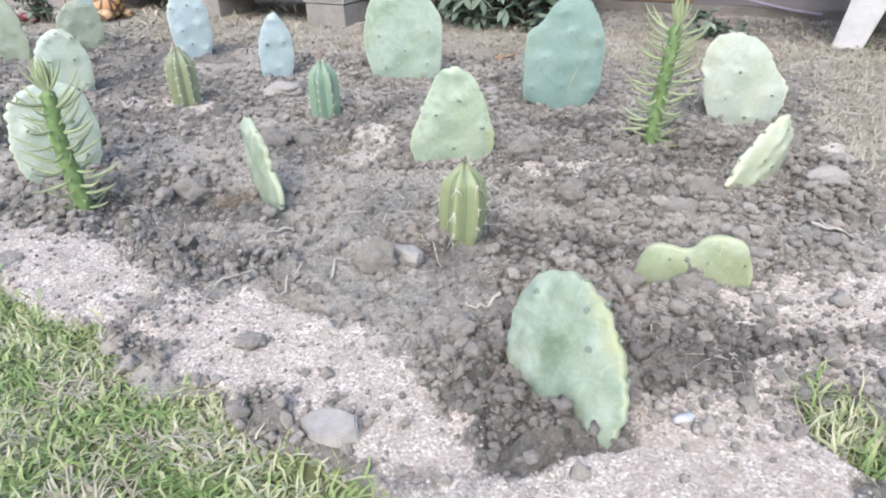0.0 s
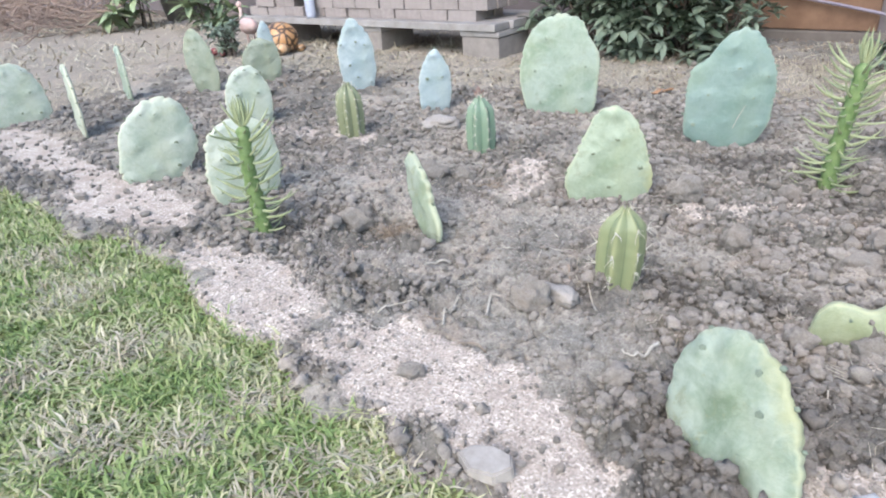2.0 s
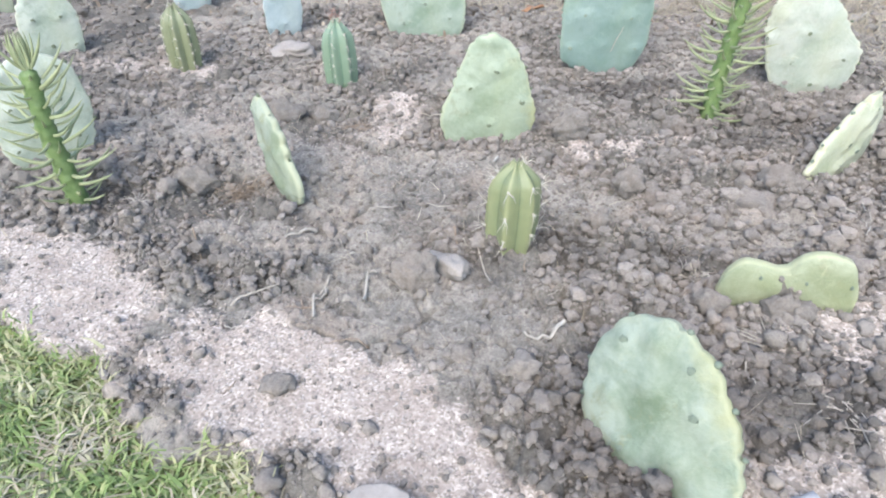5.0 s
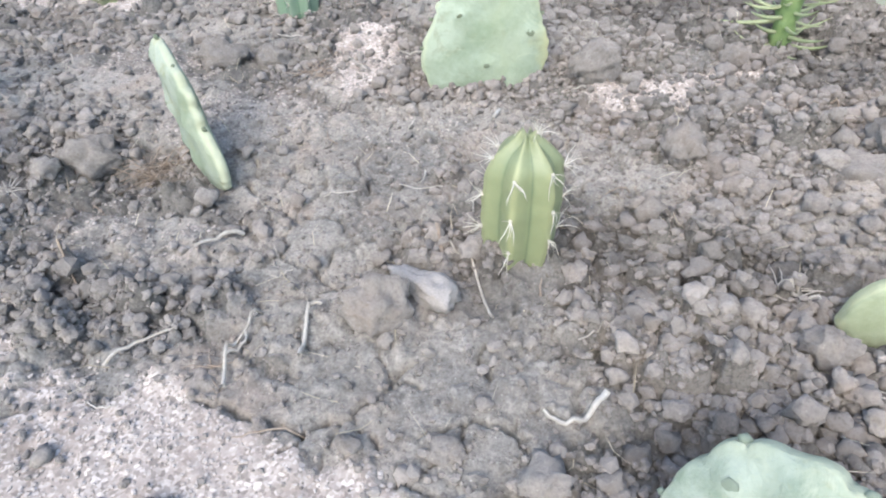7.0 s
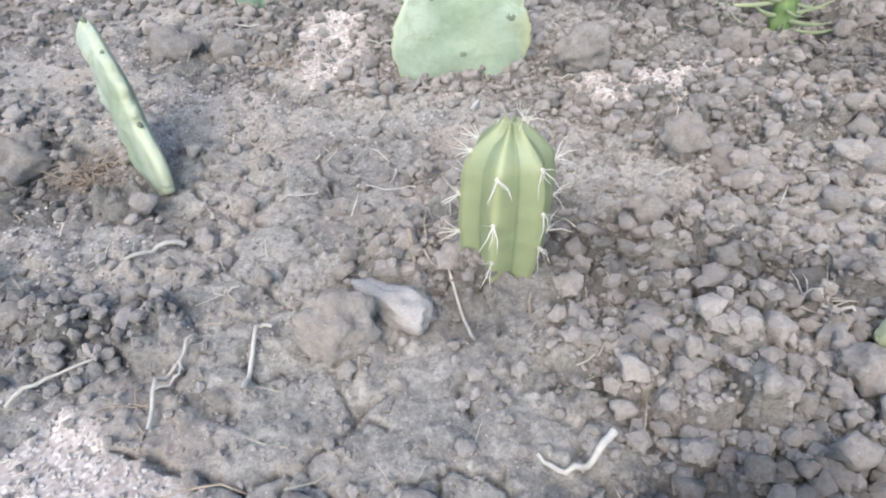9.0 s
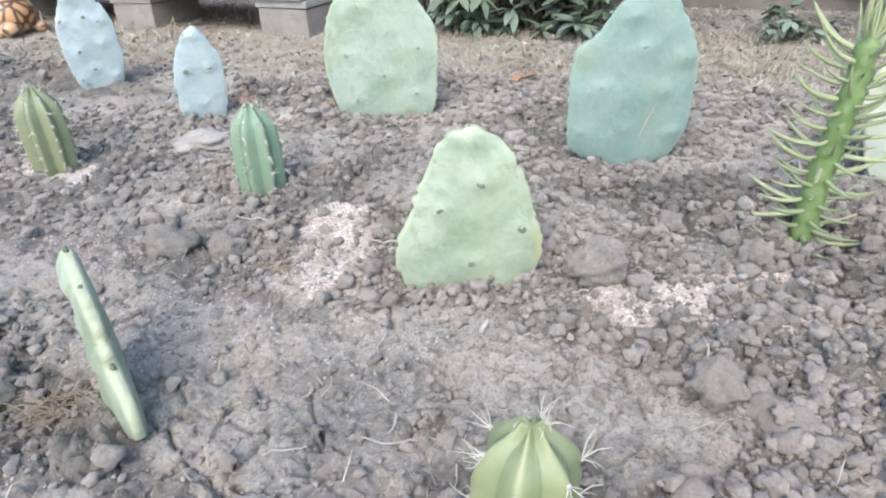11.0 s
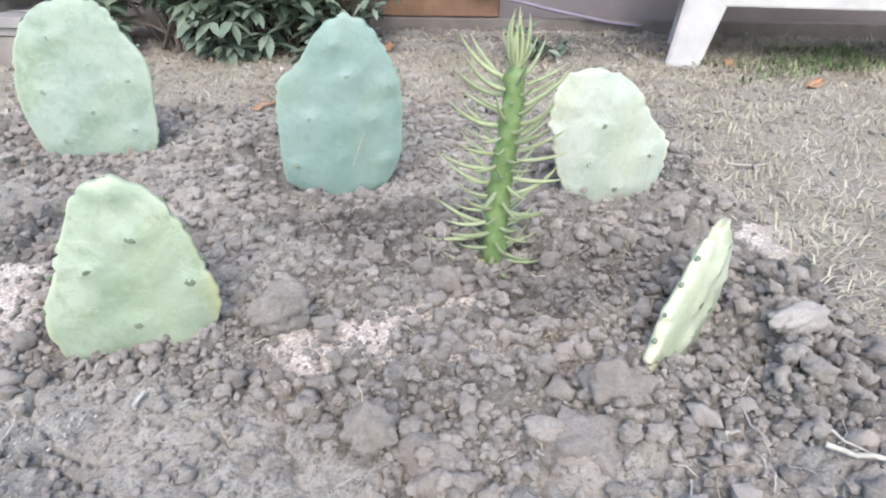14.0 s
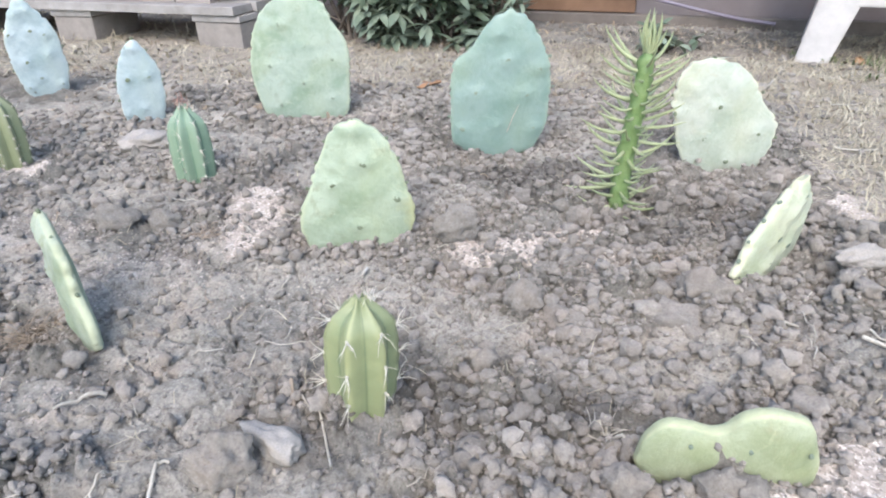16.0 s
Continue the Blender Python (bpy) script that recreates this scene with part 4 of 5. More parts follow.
ROUND_PALE = outline(((-0.04, -0.05), (0.0, -0.08), (0.068, -0.108), (0.137, -0.13), (0.195, -0.137), (0.245, -0.125), (0.28, -0.095), (0.291, -0.065)),
                     ((-0.04, 0.04), (0.0, 0.085), (0.02, 0.12), (0.06, 0.138), (0.12, 0.133), (0.178, 0.102), (0.23, 0.062), (0.275, 0.012), (0.291, -0.035)), 0.291, 0.04)
opuntia(0.98, 2.33, 0.291, 0.27, 0, PALE, "round whitish green prickly pear pad", 0.0, 0.04, thick=0.03, seed=9, spots=[(-0.6, 0.75), (-0.05, 0.6), (-0.45, 0.32), (0.62, 0.36), (0.0, 0.11), (-0.95, 0.55)], edge=0.03, z=0.0, sides=ROUND_PALE)
opuntia(0.828, 1.762, 0.157, 0.18, -34, CREAM, "cream and yellow prickly pear pad seen edge-on", 0.106, 0.05, -0.05, 0.3, 0.2, 0.032, 0, 0.0, 11, [(0.3, 0.85), (0.0, 0.7), (0.5, 0.55), (-0.2, 0.45), (0.3, 0.3), (-0.1, 0.15)], 0.07)
opuntia(-0.317, 1.625, 0.205, 0.165, 50, PALE_EDGE, "narrow whitish green pad leaning and seen edge-on", -0.108, 0.04, -0.05, 0.4, 0.2, 0.033, 0, 0.0, 12, None, 0.12)
opuntia(-0.97, 1.78, 0.257, 0.216, -37, PALE_MINT, "round pale mint pad behind a needle cactus", 0.018, 0.04, 0.0, 0.0, 0.5, 0.028, 0, 0.0, 14, None, 0.03)
opuntia(-1.46, 2.58, 0.255, 0.193, -35, PALE_MINT, "upright pale green prickly pear pad", 0.011, 0.05, 0.0, 0.15, 0.4, 0.028, 0, 0.0, 15, None, 0.03)
opuntia(-1.405, 1.89, 0.27, 0.253, -44, PALE_MINT, "broad pale green pad at the edge of the sand", 0.064, 0.03, 0.05, 0.0, 0.6, 0.028, 0, 0.0, 17, None, 0.06)
opuntia(-2.69, 2.52, 0.284, 0.274, -51, PALE_MINT, "wide pale green pad at the far end of the bed", -0.014, 0.05, 0.0, 0.0, 0.7, 0.03, 0, 0.0, 18, None, 0.03)
opuntia(-2.155, 2.35, 0.295, 0.19, 38, PALE, "thin pale green pad seen edge-on", -0.03, 0.05, 0.0, 0.2, 0.3, 0.024, 0, 0.0, 20)
opuntia(-2.445, 2.965, 0.278, 0.19, 40, MINT, "thin pale green pad seen edge-on", 0.0, 0.05, 0.0, 0.2, 0.3, 0.024, 0, 0.0, 21)
opuntia(-2.08, 3.16, 0.323, 0.165, -10, OLIVE, "dull olive green pad leaning to one side", -0.04, 0.05, 0.0, 0.25, 0.3, 0.026, 0, 0.0, 22, None, 0.03)
opuntia(-1.91, 3.43, 0.238, 0.203, -33, OLIVE, "dark greyish green prickly pear pad", 0.0, 0.05, 0.1, 0.0, 0.4, 0.026, 0, 0.0, 23, None, 0.03)
opuntia(-2.05, 3.72, 0.281, 0.105, -32, BLUE, "slim pale pad standing behind a darker one", 0.0, 0.05, 0.0, 0.3, 0.3, 0.024, 0, 0.0, 24)
opuntia(-1.234, 3.245, 0.357, 0.183, -25, BLUE, "slender powdery blue-green pad", -0.014, 0.04, 0.02, 0.5, 0.4, 0.028, 0, 0.0, 25, None, 0.03)
opuntia(-0.716, 2.865, 0.27, 0.14, -19, BLUE, "small powdery blue-green pad with a tapered tip", 0.015, 0.04, -0.05, 0.4, 0.4, 0.026, 0, 0.0, 26, None, 0.03)


def low_pad():
    """A two-lobed pad that lies on its long edge, half sunk in the soil."""
    x0, y0, x1, y1 = 0.503, 1.322, 0.708, 1.290
    length = math.hypot(x1 - x0, y1 - y0)
    turn = math.degrees(math.atan2(y1 - y0, x1 - x0))
    ob = root("prickly_pear_cactus", "two-lobed smooth green pad lying on its edge in the soil", "cactus", pose(x0, y0, 0.048, 0, 0, turn) @ pose(0, 0, 0, 0, 84, 0), "prickly pear pads planted in the bed")
    top = ((0.0, 0.008), (0.05, -0.022), (0.12, -0.041), (0.2, -0.049), (0.3, -0.046), (0.42, -0.037), (0.5, -0.038), (0.56, -0.054), (0.64, -0.066), (0.76, -0.067), (0.88, -0.058), (0.95, -0.045), (1.0, -0.005))
    foot = ((0.0, 0.02), (0.1, 0.05), (0.9, 0.07), (1.0, 0.055))
    me = pad_mesh("pad", length, 0.12, 0.036, seed=31, edge=0.015, sides=(top, foot))
    body = part("pad", me, LOWPAD, ob)
    for u, v in ((-0.5, 0.3), (-0.35, 0.62), (-0.25, 0.93)):
        part("areole", AREOLE, None, body, "", pose(u * 0.05, -0.018, v * length) @ Matrix.Diagonal((0.010, 0.005, 0.010, 1)))


low_pad()


def spine_mesh(name, length, seed):
    r = random.Random(seed)
    b = r.uniform(-0.08, 0.08) * length
    return tube_mesh(name, [(0, 0.001, 0), (b, -length * 0.55, b), (0, -length, 0)], [0.00065, 0.0005, 0.00015], 5)


def tuft(parent, shapes, cushion, m, n, rng, scale=1.0, spread_=55, name="spine"):
    """A wool cushion with a few separate spines."""
    if cushion:
        part("areole", cushion, None, parent, "", m @ Matrix.Diagonal((0.006, 0.004, 0.007, 1)))
    for _ in range(n):
        part(name, rng.choice(shapes), None, parent, "", m @ pose(0, 0, 0, rng.uniform(-spread_, spread_), 0, rng.uniform(-spread_, spread_)) @ Matrix.Scale(scale * rng.uniform(0.6, 1.15), 4))


def ribbed_cactus(x, y, h, r, ribs, turn, material, label, spine, length=0.02, top=0.0, seed=1, step=0.04, lean=0.0, spines=4):
    """A short column with sharp ribs and tufts of spines along them."""
    ob = root("ribbed_cactus", label, "cactus", pose(x, y, gz(x, y) - 0.03, 0, lean, 0) @ pose(0, 0, 0, 0, 0, turn), "ribbed column cacti")
    H = h + 0.03
    rows, per = 26, 8
    n = ribs * per
    verts, crest = [], []

    def radius(s):
        return r * (0.74 + 0.26 * math.sin(math.pi * min(1, 0.04 + s * 1.0)) ** 0.7) * (1 - smooth(0.72, 1.06, np.array(s)) ** 1.4 * 0.85)

    for i in range(rows + 1):
        s = i / rows
        R = float(radius(s))
        for k in range(n):
            ph = (k % per) / per
            c = abs(2 * ph - 1) ** 1.35
            a = 2 * math.pi * k / n
            rr = R * (0.72 + 0.28 * c) * (1 + 0.015 * math.sin(s * 40 + k // per))
            verts.append((rr * math.cos(a), rr * math.sin(a), s * H - (0.01 * (1 - c) * smooth(0.85, 1.0, np.array(s)))))
            crest.append(c)
    quads = []
    for i in range(rows):
        for k in range(n):
            k2 = (k + 1) % n
            quads.append((i * n + k, i * n + k2, (i + 1) * n + k2, (i + 1) * n + k))
    nb = len(verts)
    verts.append((0, 0, H - 0.006))
    crest.append(0.2)
    tris = [(nb, rows * n + k, rows * n + (k + 1) % n) for k in range(n)]
    me = np_mesh("column", np.array(verts, float), np.array(quads), np.array(tris))
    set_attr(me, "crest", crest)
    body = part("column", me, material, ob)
    rr = random.Random(seed)
    shapes = [spine_mesh("spine", length, seed * 10 + k) for k in range(4)]
    for t in shapes:
        t.materials.append(spine)
    for k in range(ribs):
        a = 2 * math.pi * k / ribs
        z = 0.045 + 0.3 * step * (k % 2)
        while z < H * 0.99:
            R = float(radius(z / H)) * 0.995
            lift = -70 * max(0, z / H - 0.8) / 0.2
            tuft(body, shapes, WOOL, pose(R * math.cos(a), R * math.sin(a), z, 0, 0, math.degrees(a) + 90) @ pose(0, 0, 0, lift, 0, 0), spines, rr)
            z += step * rr.uniform(0.9, 1.1)
    if top:
        for k in range(7):
            a = rr.uniform(0, 6.28)
            tuft(body, shapes, None, pose(r * 0.3 * math.cos(a), r * 0.3 * math.sin(a), H - 0.006, -85, 0, rr.uniform(0, 360)), 2, rr, top, 30)
    return ob


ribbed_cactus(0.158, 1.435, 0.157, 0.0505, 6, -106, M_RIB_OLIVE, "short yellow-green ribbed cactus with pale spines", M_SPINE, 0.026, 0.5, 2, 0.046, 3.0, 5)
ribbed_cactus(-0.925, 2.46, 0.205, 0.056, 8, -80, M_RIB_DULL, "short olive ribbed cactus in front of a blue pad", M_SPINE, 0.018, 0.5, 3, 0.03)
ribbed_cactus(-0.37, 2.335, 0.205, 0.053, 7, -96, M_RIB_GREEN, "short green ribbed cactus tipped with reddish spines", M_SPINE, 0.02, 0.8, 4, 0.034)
ribbed = bpy.data.objects["ribbed_cactus.002"]
rt = random.Random(9)
red_spine = spine_mesh("red_spine", 0.04, 77)
red_spine.materials.append(M_SPINE_RED)
for k in range(7):
    tuft(ribbed, [red_spine], None, pose(rt.uniform(-0.02, 0.02), rt.uniform(-0.02, 0.02), 0.225, -88, 0, rt.uniform(0, 360)), 3, rt, 1.0, 35, "red_spine")


def awl_leaf_mesh(length, rise):
    pts, rad = [], []
    for i in range(7):
        s = i / 6
        pts.append((0, -length * s * (1 - 0.12 * s), length * rise * s * s + 0.1 * length * s))
        rad.append(0.0047 * (1 - s) ** 0.6 * (0.75 + 0.9 * s * (1 - s)) + 0.0002)
    return tube_mesh("leaf", pts, rad, 6)


def needle_cactus(x, y, h, turn, label, lean, seed, count=54):
    """A green stem with long awl-shaped leaves all round it."""
    ob = root("needle_cactus", label, "cactus", pose(x, y, gz(x, y) - 0.02, 0, 0, turn), "needle cacti with awl-shaped leaves")
    r = random.Random(seed)
    H = h * 0.86 + 0.02
    rows, sides = 60, 16
    verts, quads = [], []

    def centre(s):
        return lean * s + 0.004 * math.sin(s * 5 + seed), 0.003 * math.sin(s * 7)

    for i in range(rows + 1):
        s = i / rows
        cx, cy = centre(s)
        R = 0.0235 * (1 - 0.25 * s) * (1 if s < 0.97 else 0.55)
        for k in range(sides):
            a = 2 * math.pi * k / sides
            # spiral of raised tubercles
            tub = max(0.0, math.sin(s * 62 + a * 2)) * max(0.0, math.sin(s * 38 - a * 3))
            rr = R * (0.9 + 0.26 * tub)
            verts.append((cx + rr * math.cos(a), cy + rr * math.sin(a), s * H))
    for i in range(rows):
        for k in range(sides):
            k2 = (k + 1) % sides
            quads.append((i * sides + k, i * sides + k2, (i + 1) * sides + k2, (i + 1) * sides + k))
    nb = len(verts)
    cx, cy = centre(1.0)
    verts.append((cx, cy, H + 0.006))
    tris = [(nb, rows * sides + k, rows * sides + (k + 1) % sides) for k in range(sides)]
    part("stem", np_mesh("stem", np.array(verts), np.array(quads), np.array(tris)), M_STEM, ob)
    leaves = [awl_leaf_mesh(0.088, 0.22), awl_leaf_mesh(0.076, 0.36), awl_leaf_mesh(0.096, 0.16), awl_leaf_mesh(0.082, 0.4)]
    for k in range(count):
        s = 0.06 + 0.9 * k / count
        a = k * 137.5 + r.uniform(-12, 12)
        cx, cy = centre(s)
        up = -2 + 24 * max(0, s - 0.45) / 0.55 + r.uniform(-15, 15)
        part("leaf", r.choice(leaves), M_LEAF_AWL, ob, "", pose(cx, cy, s * H, 0, 0, a) @ pose(0, -0.021, 0, -up, 0, r.uniform(-10, 10)) @ Matrix.Scale(r.uniform(0.65, 1.2), 4))
    for k in range(20):
        cx, cy = centre(1.0)
        part("leaf", r.choice(leaves), M_LEAF_AWL, ob, "", pose(cx, cy, H - 0.004, 0, 0, k * 137.5) @ pose(0, -0.006, 0, -r.uniform(38, 80), 0, 0) @ Matrix.Scale(r.uniform(0.65, 1.0), 4))
    return ob


needle_cactus(0.668, 2.09, 0.41, 0, "upright green needle cactus with long awl leaves", 0.025, 3, 92)
needle_cactus(-0.80, 1.588, 0.36, 20, "green needle cactus with thin awl leaves beside the sand", 0.0, 8, 64)

# ---- stones, clods and litter on the bed ----


def stone(name, x, y, sx, sy, sz, turn, seed, material, label, category, sink=0.3, rough=0.34, sub=4, wedge=0.0):
    me = lump_mesh(name, seed, sub, rough, 1.0)
    for v in me.vertices:
        k = 1 + wedge * max(-1.0, min(1.0, v.co.x * 2))
        v.co.y *= k
        v.co.z *= 0.5 + 0.5 * k
    ob = thing(name, me, material, label, category, m=pose(x, y, gz(x, y) + sz * (0.5 - sink), 0, 0, turn) @ Matrix.Diagonal((sx, sy, sz, 1)))
    return ob


stone("stone", 0.042, 1.368, 0.106, 0.046, 0.042, -33, 3, M_STONE, "smooth grey wedge-shaped stone on the soil", "stone", 0.12, 0.22, 4, 0.55)
stone("soil_clod", -0.004, 1.316, 0.08, 0.066, 0.066, 10, 27, M_CLOD, "large crumbly clod of soil beside a stone", "clod", 0.05, 0.38)
stone("stone", -0.585, 2.57, 0.16, 0.09, 0.07, 10, 6, M_STONE, "pale grey stone among the cacti", "stone")
stone("stone_chip", 0.507, 0.91, 0.034, 0.022, 0.02, 25, 8, M_CHIP, "small white stone chip", "stone", 0.2, 0.4, 2)
stone("soil_clod", 0.30, 1.95, 0.095, 0.085, 0.075, 5, 9, M_CLOD, "large brown clod beside a cactus pad", "clod", 0.12)
stone("soil_clod", 0.41, 1.685, 0.072, 0.06, 0.06, 40, 10, M_CLOD, "rounded grey clod of soil", "clod", 0.05, 0.4)
stone("soil_clod", 0.47, 1.655, 0.11, 0.075, 0.05, -20, 11, M_CLOD, "broad grey clod of soil", "clod", 0.4)
stone("soil_clod", 0.72, 1.69, 0.10, 0.085, 0.07, 15, 12, M_CLOD, "reddish-brown clod below a cactus pad", "clod", 0.12)
stone("soil_clod", 0.655, 1.63, 0.12, 0.10, 0.06, 60, 13, M_CLOD, "broad crumbly clod of soil", "clod", 0.4)
stone("soil_clod", 0.483, 1.282, 0.055, 0.045, 0.045, 0, 14, M_CLOD, "pale clod beside a lying pad", "clod")
stone("soil_clod", 0.592, 1.27, 0.065, 0.045, 0.05, 10, 24, M_CLOD, "crumbly clod pressed against a lying pad", "clod")
stone("soil_clod", 0.625, 1.262, 0.045, 0.04, 0.03, 40, 25, M_CLOD, "small crumbly clod below a lying pad", "clod")
stone("soil_clod", -0.545, 1.665, 0.10, 0.08, 0.07, 20, 15, M_CLOD, "dark clod beside a leaning pad", "clod")
stone("soil_clod", -0.47, 2.07, 0.11, 0.08, 0.075, -15, 16, M_CLOD, "large grey clod of soil", "clod")
stone("soil_clod", -0.355, 2.06, 0.07, 0.06, 0.06, 30, 17, M_CLOD, "light brown clod of soil", "clod")
stone("stone", 0.184, 2.585, 0.05, 0.04, 0.042, 30, 18, M_STONE, "small pale stone between two pads", "stone")
stone("soil_clod", 0.57, 2.02, 0.06, 0.05, 0.06, 0, 19, M_CLOD, "brown clod at the foot of a needle cactus", "clod")
stone("stone", 1.03, 1.757, 0.11, 0.05, 0.05, 12, 20, M_STONE, "long grey stone at the edge of the bed", "stone")
stone("soil_clod", 1.10, 2.24, 0.07, 0.05, 0.05, 12, 21, M_CLOD, "grey clod against a pale pad", "clod", 0.2)
stone("soil_clod", -0.17, 1.06, 0.05, 0.04, 0.03, 12, 22, M_CLOD, "dark clod on the pale sand", "clod", 0.2)


def slab(x, y, label):
    """A flat broken piece of stone with a straight-edged outline."""
    bm = bmesh.new()
    rim = [(-0.046, 0.006), (-0.03, 0.024), (0.006, 0.029), (0.04, 0.017), (0.047, -0.006), (0.022, -0.026), (-0.018, -0.023)]
    face = bm.faces.new([bm.verts.new((px, py, 0.0)) for px, py in rim])
    made = bmesh.ops.extrude_face_region(bm, geom=[face])
    for v in made["geom"]:
        if isinstance(v, bmesh.types.BMVert):
            v.co = Vector((v.co.x * 0.93, v.co.y * 0.92, 0.024 + 0.1 * v.co.y + 0.06 * v.co.x))
    bmesh.ops.recalc_face_normals(bm, faces=bm.faces[:])
    bmesh.ops.bevel(bm, geom=bm.edges[:], offset=0.003, segments=2, affect="EDGES")
    thing("stone", bm_mesh(bm, "stone", False), M_STONE, label, "stone", m=pose(x, y, gz(x, y) - 0.004, 4, 0, -4))


slab(0.013, 0.872, "flat pale grey slab of stone at the edge of the sand")
CLODS = [lump_mesh("soil_clod", 60 + k, 3, 0.55, 0.85) for k in range(16)]
for me in CLODS:
    me.materials.append(M_CLOD)
made = 0
while made < 290:
    x, y = rc.uniform(-0.85, 1.05), rc.uniform(1.1, 2.15)
    px, py = np.array([x]), np.array([y])
    l_, s_, t_ = masks(px, py)
    if l_[0] > 0.2 or s_[0] > 0.35 or t_[0] > 0.5 or math.hypot(x - 0.09, y - 1.93) < 0.15 or rc.random() > 0.3 + 0.7 * pebbly(px, py)[0] or (crust_mask(px, py)[0] > 0.5 and rc.random() < 0.9):
        continue
    size = min(0.048, 0.02 * math.exp(rc.gauss(0, 0.32)))
    part("soil_clod", rc.choice(CLODS), None, GROUND, "", pose(x, y, gz(x, y) + size * 0.26, rc.uniform(-25, 25), rc.uniform(-25, 25), rc.uniform(0, 360)) @ Matrix.Diagonal((size * rc.uniform(0.9, 1.3), size, size * rc.uniform(0.8, 1.05), 1)))
    made += 1


def twig(points, r0, r1, label, material=None, name="twig", lift=0.007):
    """A bent dry stalk lying on the ground through points in the plan."""
    pts = []
    for i in range(len(points) - 1):
        (xa, ya), (xb, yb) = points[i], points[i + 1]
        for j in range(4):
            t = j / 4
            x, y = xa + (xb - xa) * t, ya + (yb - ya) * t
            pts.append((x + rc.uniform(-0.001, 0.001), y + rc.uniform(-0.001, 0.001)))
    pts.append(points[-1])
    for _ in range(2):
        pts = [pts[0]] + [((a[0] + 2 * b[0] + c[0]) / 4, (a[1] + 2 * b[1] + c[1]) / 4) for a, b, c in zip(pts, pts[1:], pts[2:])] + [pts[-1]]
    path = [(x, y, gz(x, y) + lift + r0 + rc.uniform(0, 0.004)) for x, y in pts]
    n = len(path)
    rad = [1.25 * (r0 + (r1 - r0) * i / (n - 1)) for i in range(n)]
    o = Vector(path[0])
    me = tube_mesh(name, [tuple(Vector(p) - o) for p in path], rad, 6)
    return thing(name, me, material or M_TWIG, label, "twig", m=Matrix.Translation(o))


twig([(-0.271, 1.428), (-0.245, 1.458), (-0.224, 1.477)], 0.0018, 0.0028, "pale split straw lying on the soil")
twig([(-0.075, 1.330), (-0.09, 1.327), (-0.086, 1.29), (-0.082, 1.253)], 0.0016, 0.0024, "bent white straw on the soil")
twig([(-0.150, 1.325), (-0.158, 1.29), (-0.172, 1.265), (-0.158, 1.211)], 0.0012, 0.002, "forked pale root on the soil")
twig([(-0.158, 1.29), (-0.15, 1.275), (-0.17, 1.25)], 0.0012, 0.0014, "short pale root on the soil")
twig([(-0.31, 1.236), (-0.285, 1.268), (-0.245, 1.292)], 0.0018, 0.0012, "bleached branching twig beside the sand")
twig([(0.185, 1.19), (0.206, 1.171), (0.23, 1.185), (0.247, 1.205)], 0.0015, 0.003, "chunk of pale root wood")
twig([(0.484, 1.369), (0.46, 1.385), (0.447, 1.378)], 0.0022, 0.0015, "tangled pale root on crumbly soil")
twig([(0.484, 1.369), (0.505, 1.36), (0.52, 1.33)], 0.0018, 0.001, "thin tangled pale root")
twig([(0.484, 1.369), (0.48, 1.395), (0.5, 1.41)], 0.0018, 0.001, "short pale root on dry soil")
twig([(0.05, 1.48), (0.063, 1.425)], 0.0028, 0.0022, "short brown stick on the soil", M_TWIG_BROWN)
twig([(0.07, 1.45), (0.1, 1.42), (0.115, 1.37), (0.13, 1.32)], 0.001, 0.0016, "curved thin root beside a ribbed cactus")
twig([(0.115, 1.805), (0.125, 1.83)], 0.003, 0.0025, "short pale wood chip")
twig([(0.803, 1.586), (0.85, 1.614)], 0.0024, 0.0018, "short straight dry stalk")
twig([(0.92, 1.56), (0.975, 1.525), (1.02, 1.52)], 0.003, 0.0022, "dry stalk in a tuft of straw")
twig([(0.93, 1.60), (0.96, 1.555), (0.985, 1.50)], 0.0018, 0.0012, "bent dry stalk in straw")
twig([(1.01, 1.72), (0.93, 1.70), (0.87, 1.66), (0.85, 1.56)], 0.0012, 0.0008, "long thin curved root")
twig([(0.77, 2.36), (0.80, 2.45)], 0.002, 0.0015, "dry stalk behind a needle cactus")
twig([(-0.40, 2.2), (-0.36, 2.17), (-0.30, 2.18)], 0.0012, 0.0012, "pale rootlet on the soil")
twig([(-0.02, 2.06), (-0.06, 2.09), (-0.09, 2.07)], 0.002, 0.0013, "pale twig beside a pad")
twig([(-0.14, 1.99), (-0.19, 2.06)], 0.0013, 0.001, "thin pale stalk by a pad")
twig([(1.30, 2.95), (1.42, 3.05), (1.5, 3.16)], 0.003, 0.002, "dry stalk near the bench")
twig([(1.55, 2.85), (1.62, 2.83), (1.66, 2.86)], 0.0022, 0.0014, "dry stalk on flattened thatch")
twig([(1.35, 2.45), (1.41, 2.41), (1.46, 2.43)], 0.0022, 0.0016, "dry stalk on bare ground")
for k in range(90):
    x, y = rc.uniform(-1.0, 1.15), rc.uniform(1.0, 3.0)
    l, s_, t_ = masks(np.array([x]), np.array([y]))
    if l[0] > 0.3:
        continue
    a, L = rc.uniform(0, 6.28), rc.uniform(0.02, 0.07)
    b = a + rc.uniform(-0.9, 0.9)
    mx, my = x + math.cos(a) * L / 2, y + math.sin(a) * L / 2
    twig([(x, y), (mx, my), (mx + math.cos(b) * L / 2, my + math.sin(b) * L / 2)], rc.uniform(0.0007, 0.0015), 0.0006, "thin dry rootlet on the soil", rc.choice([M_TWIG, M_TWIG, M_TWIG_BROWN]))


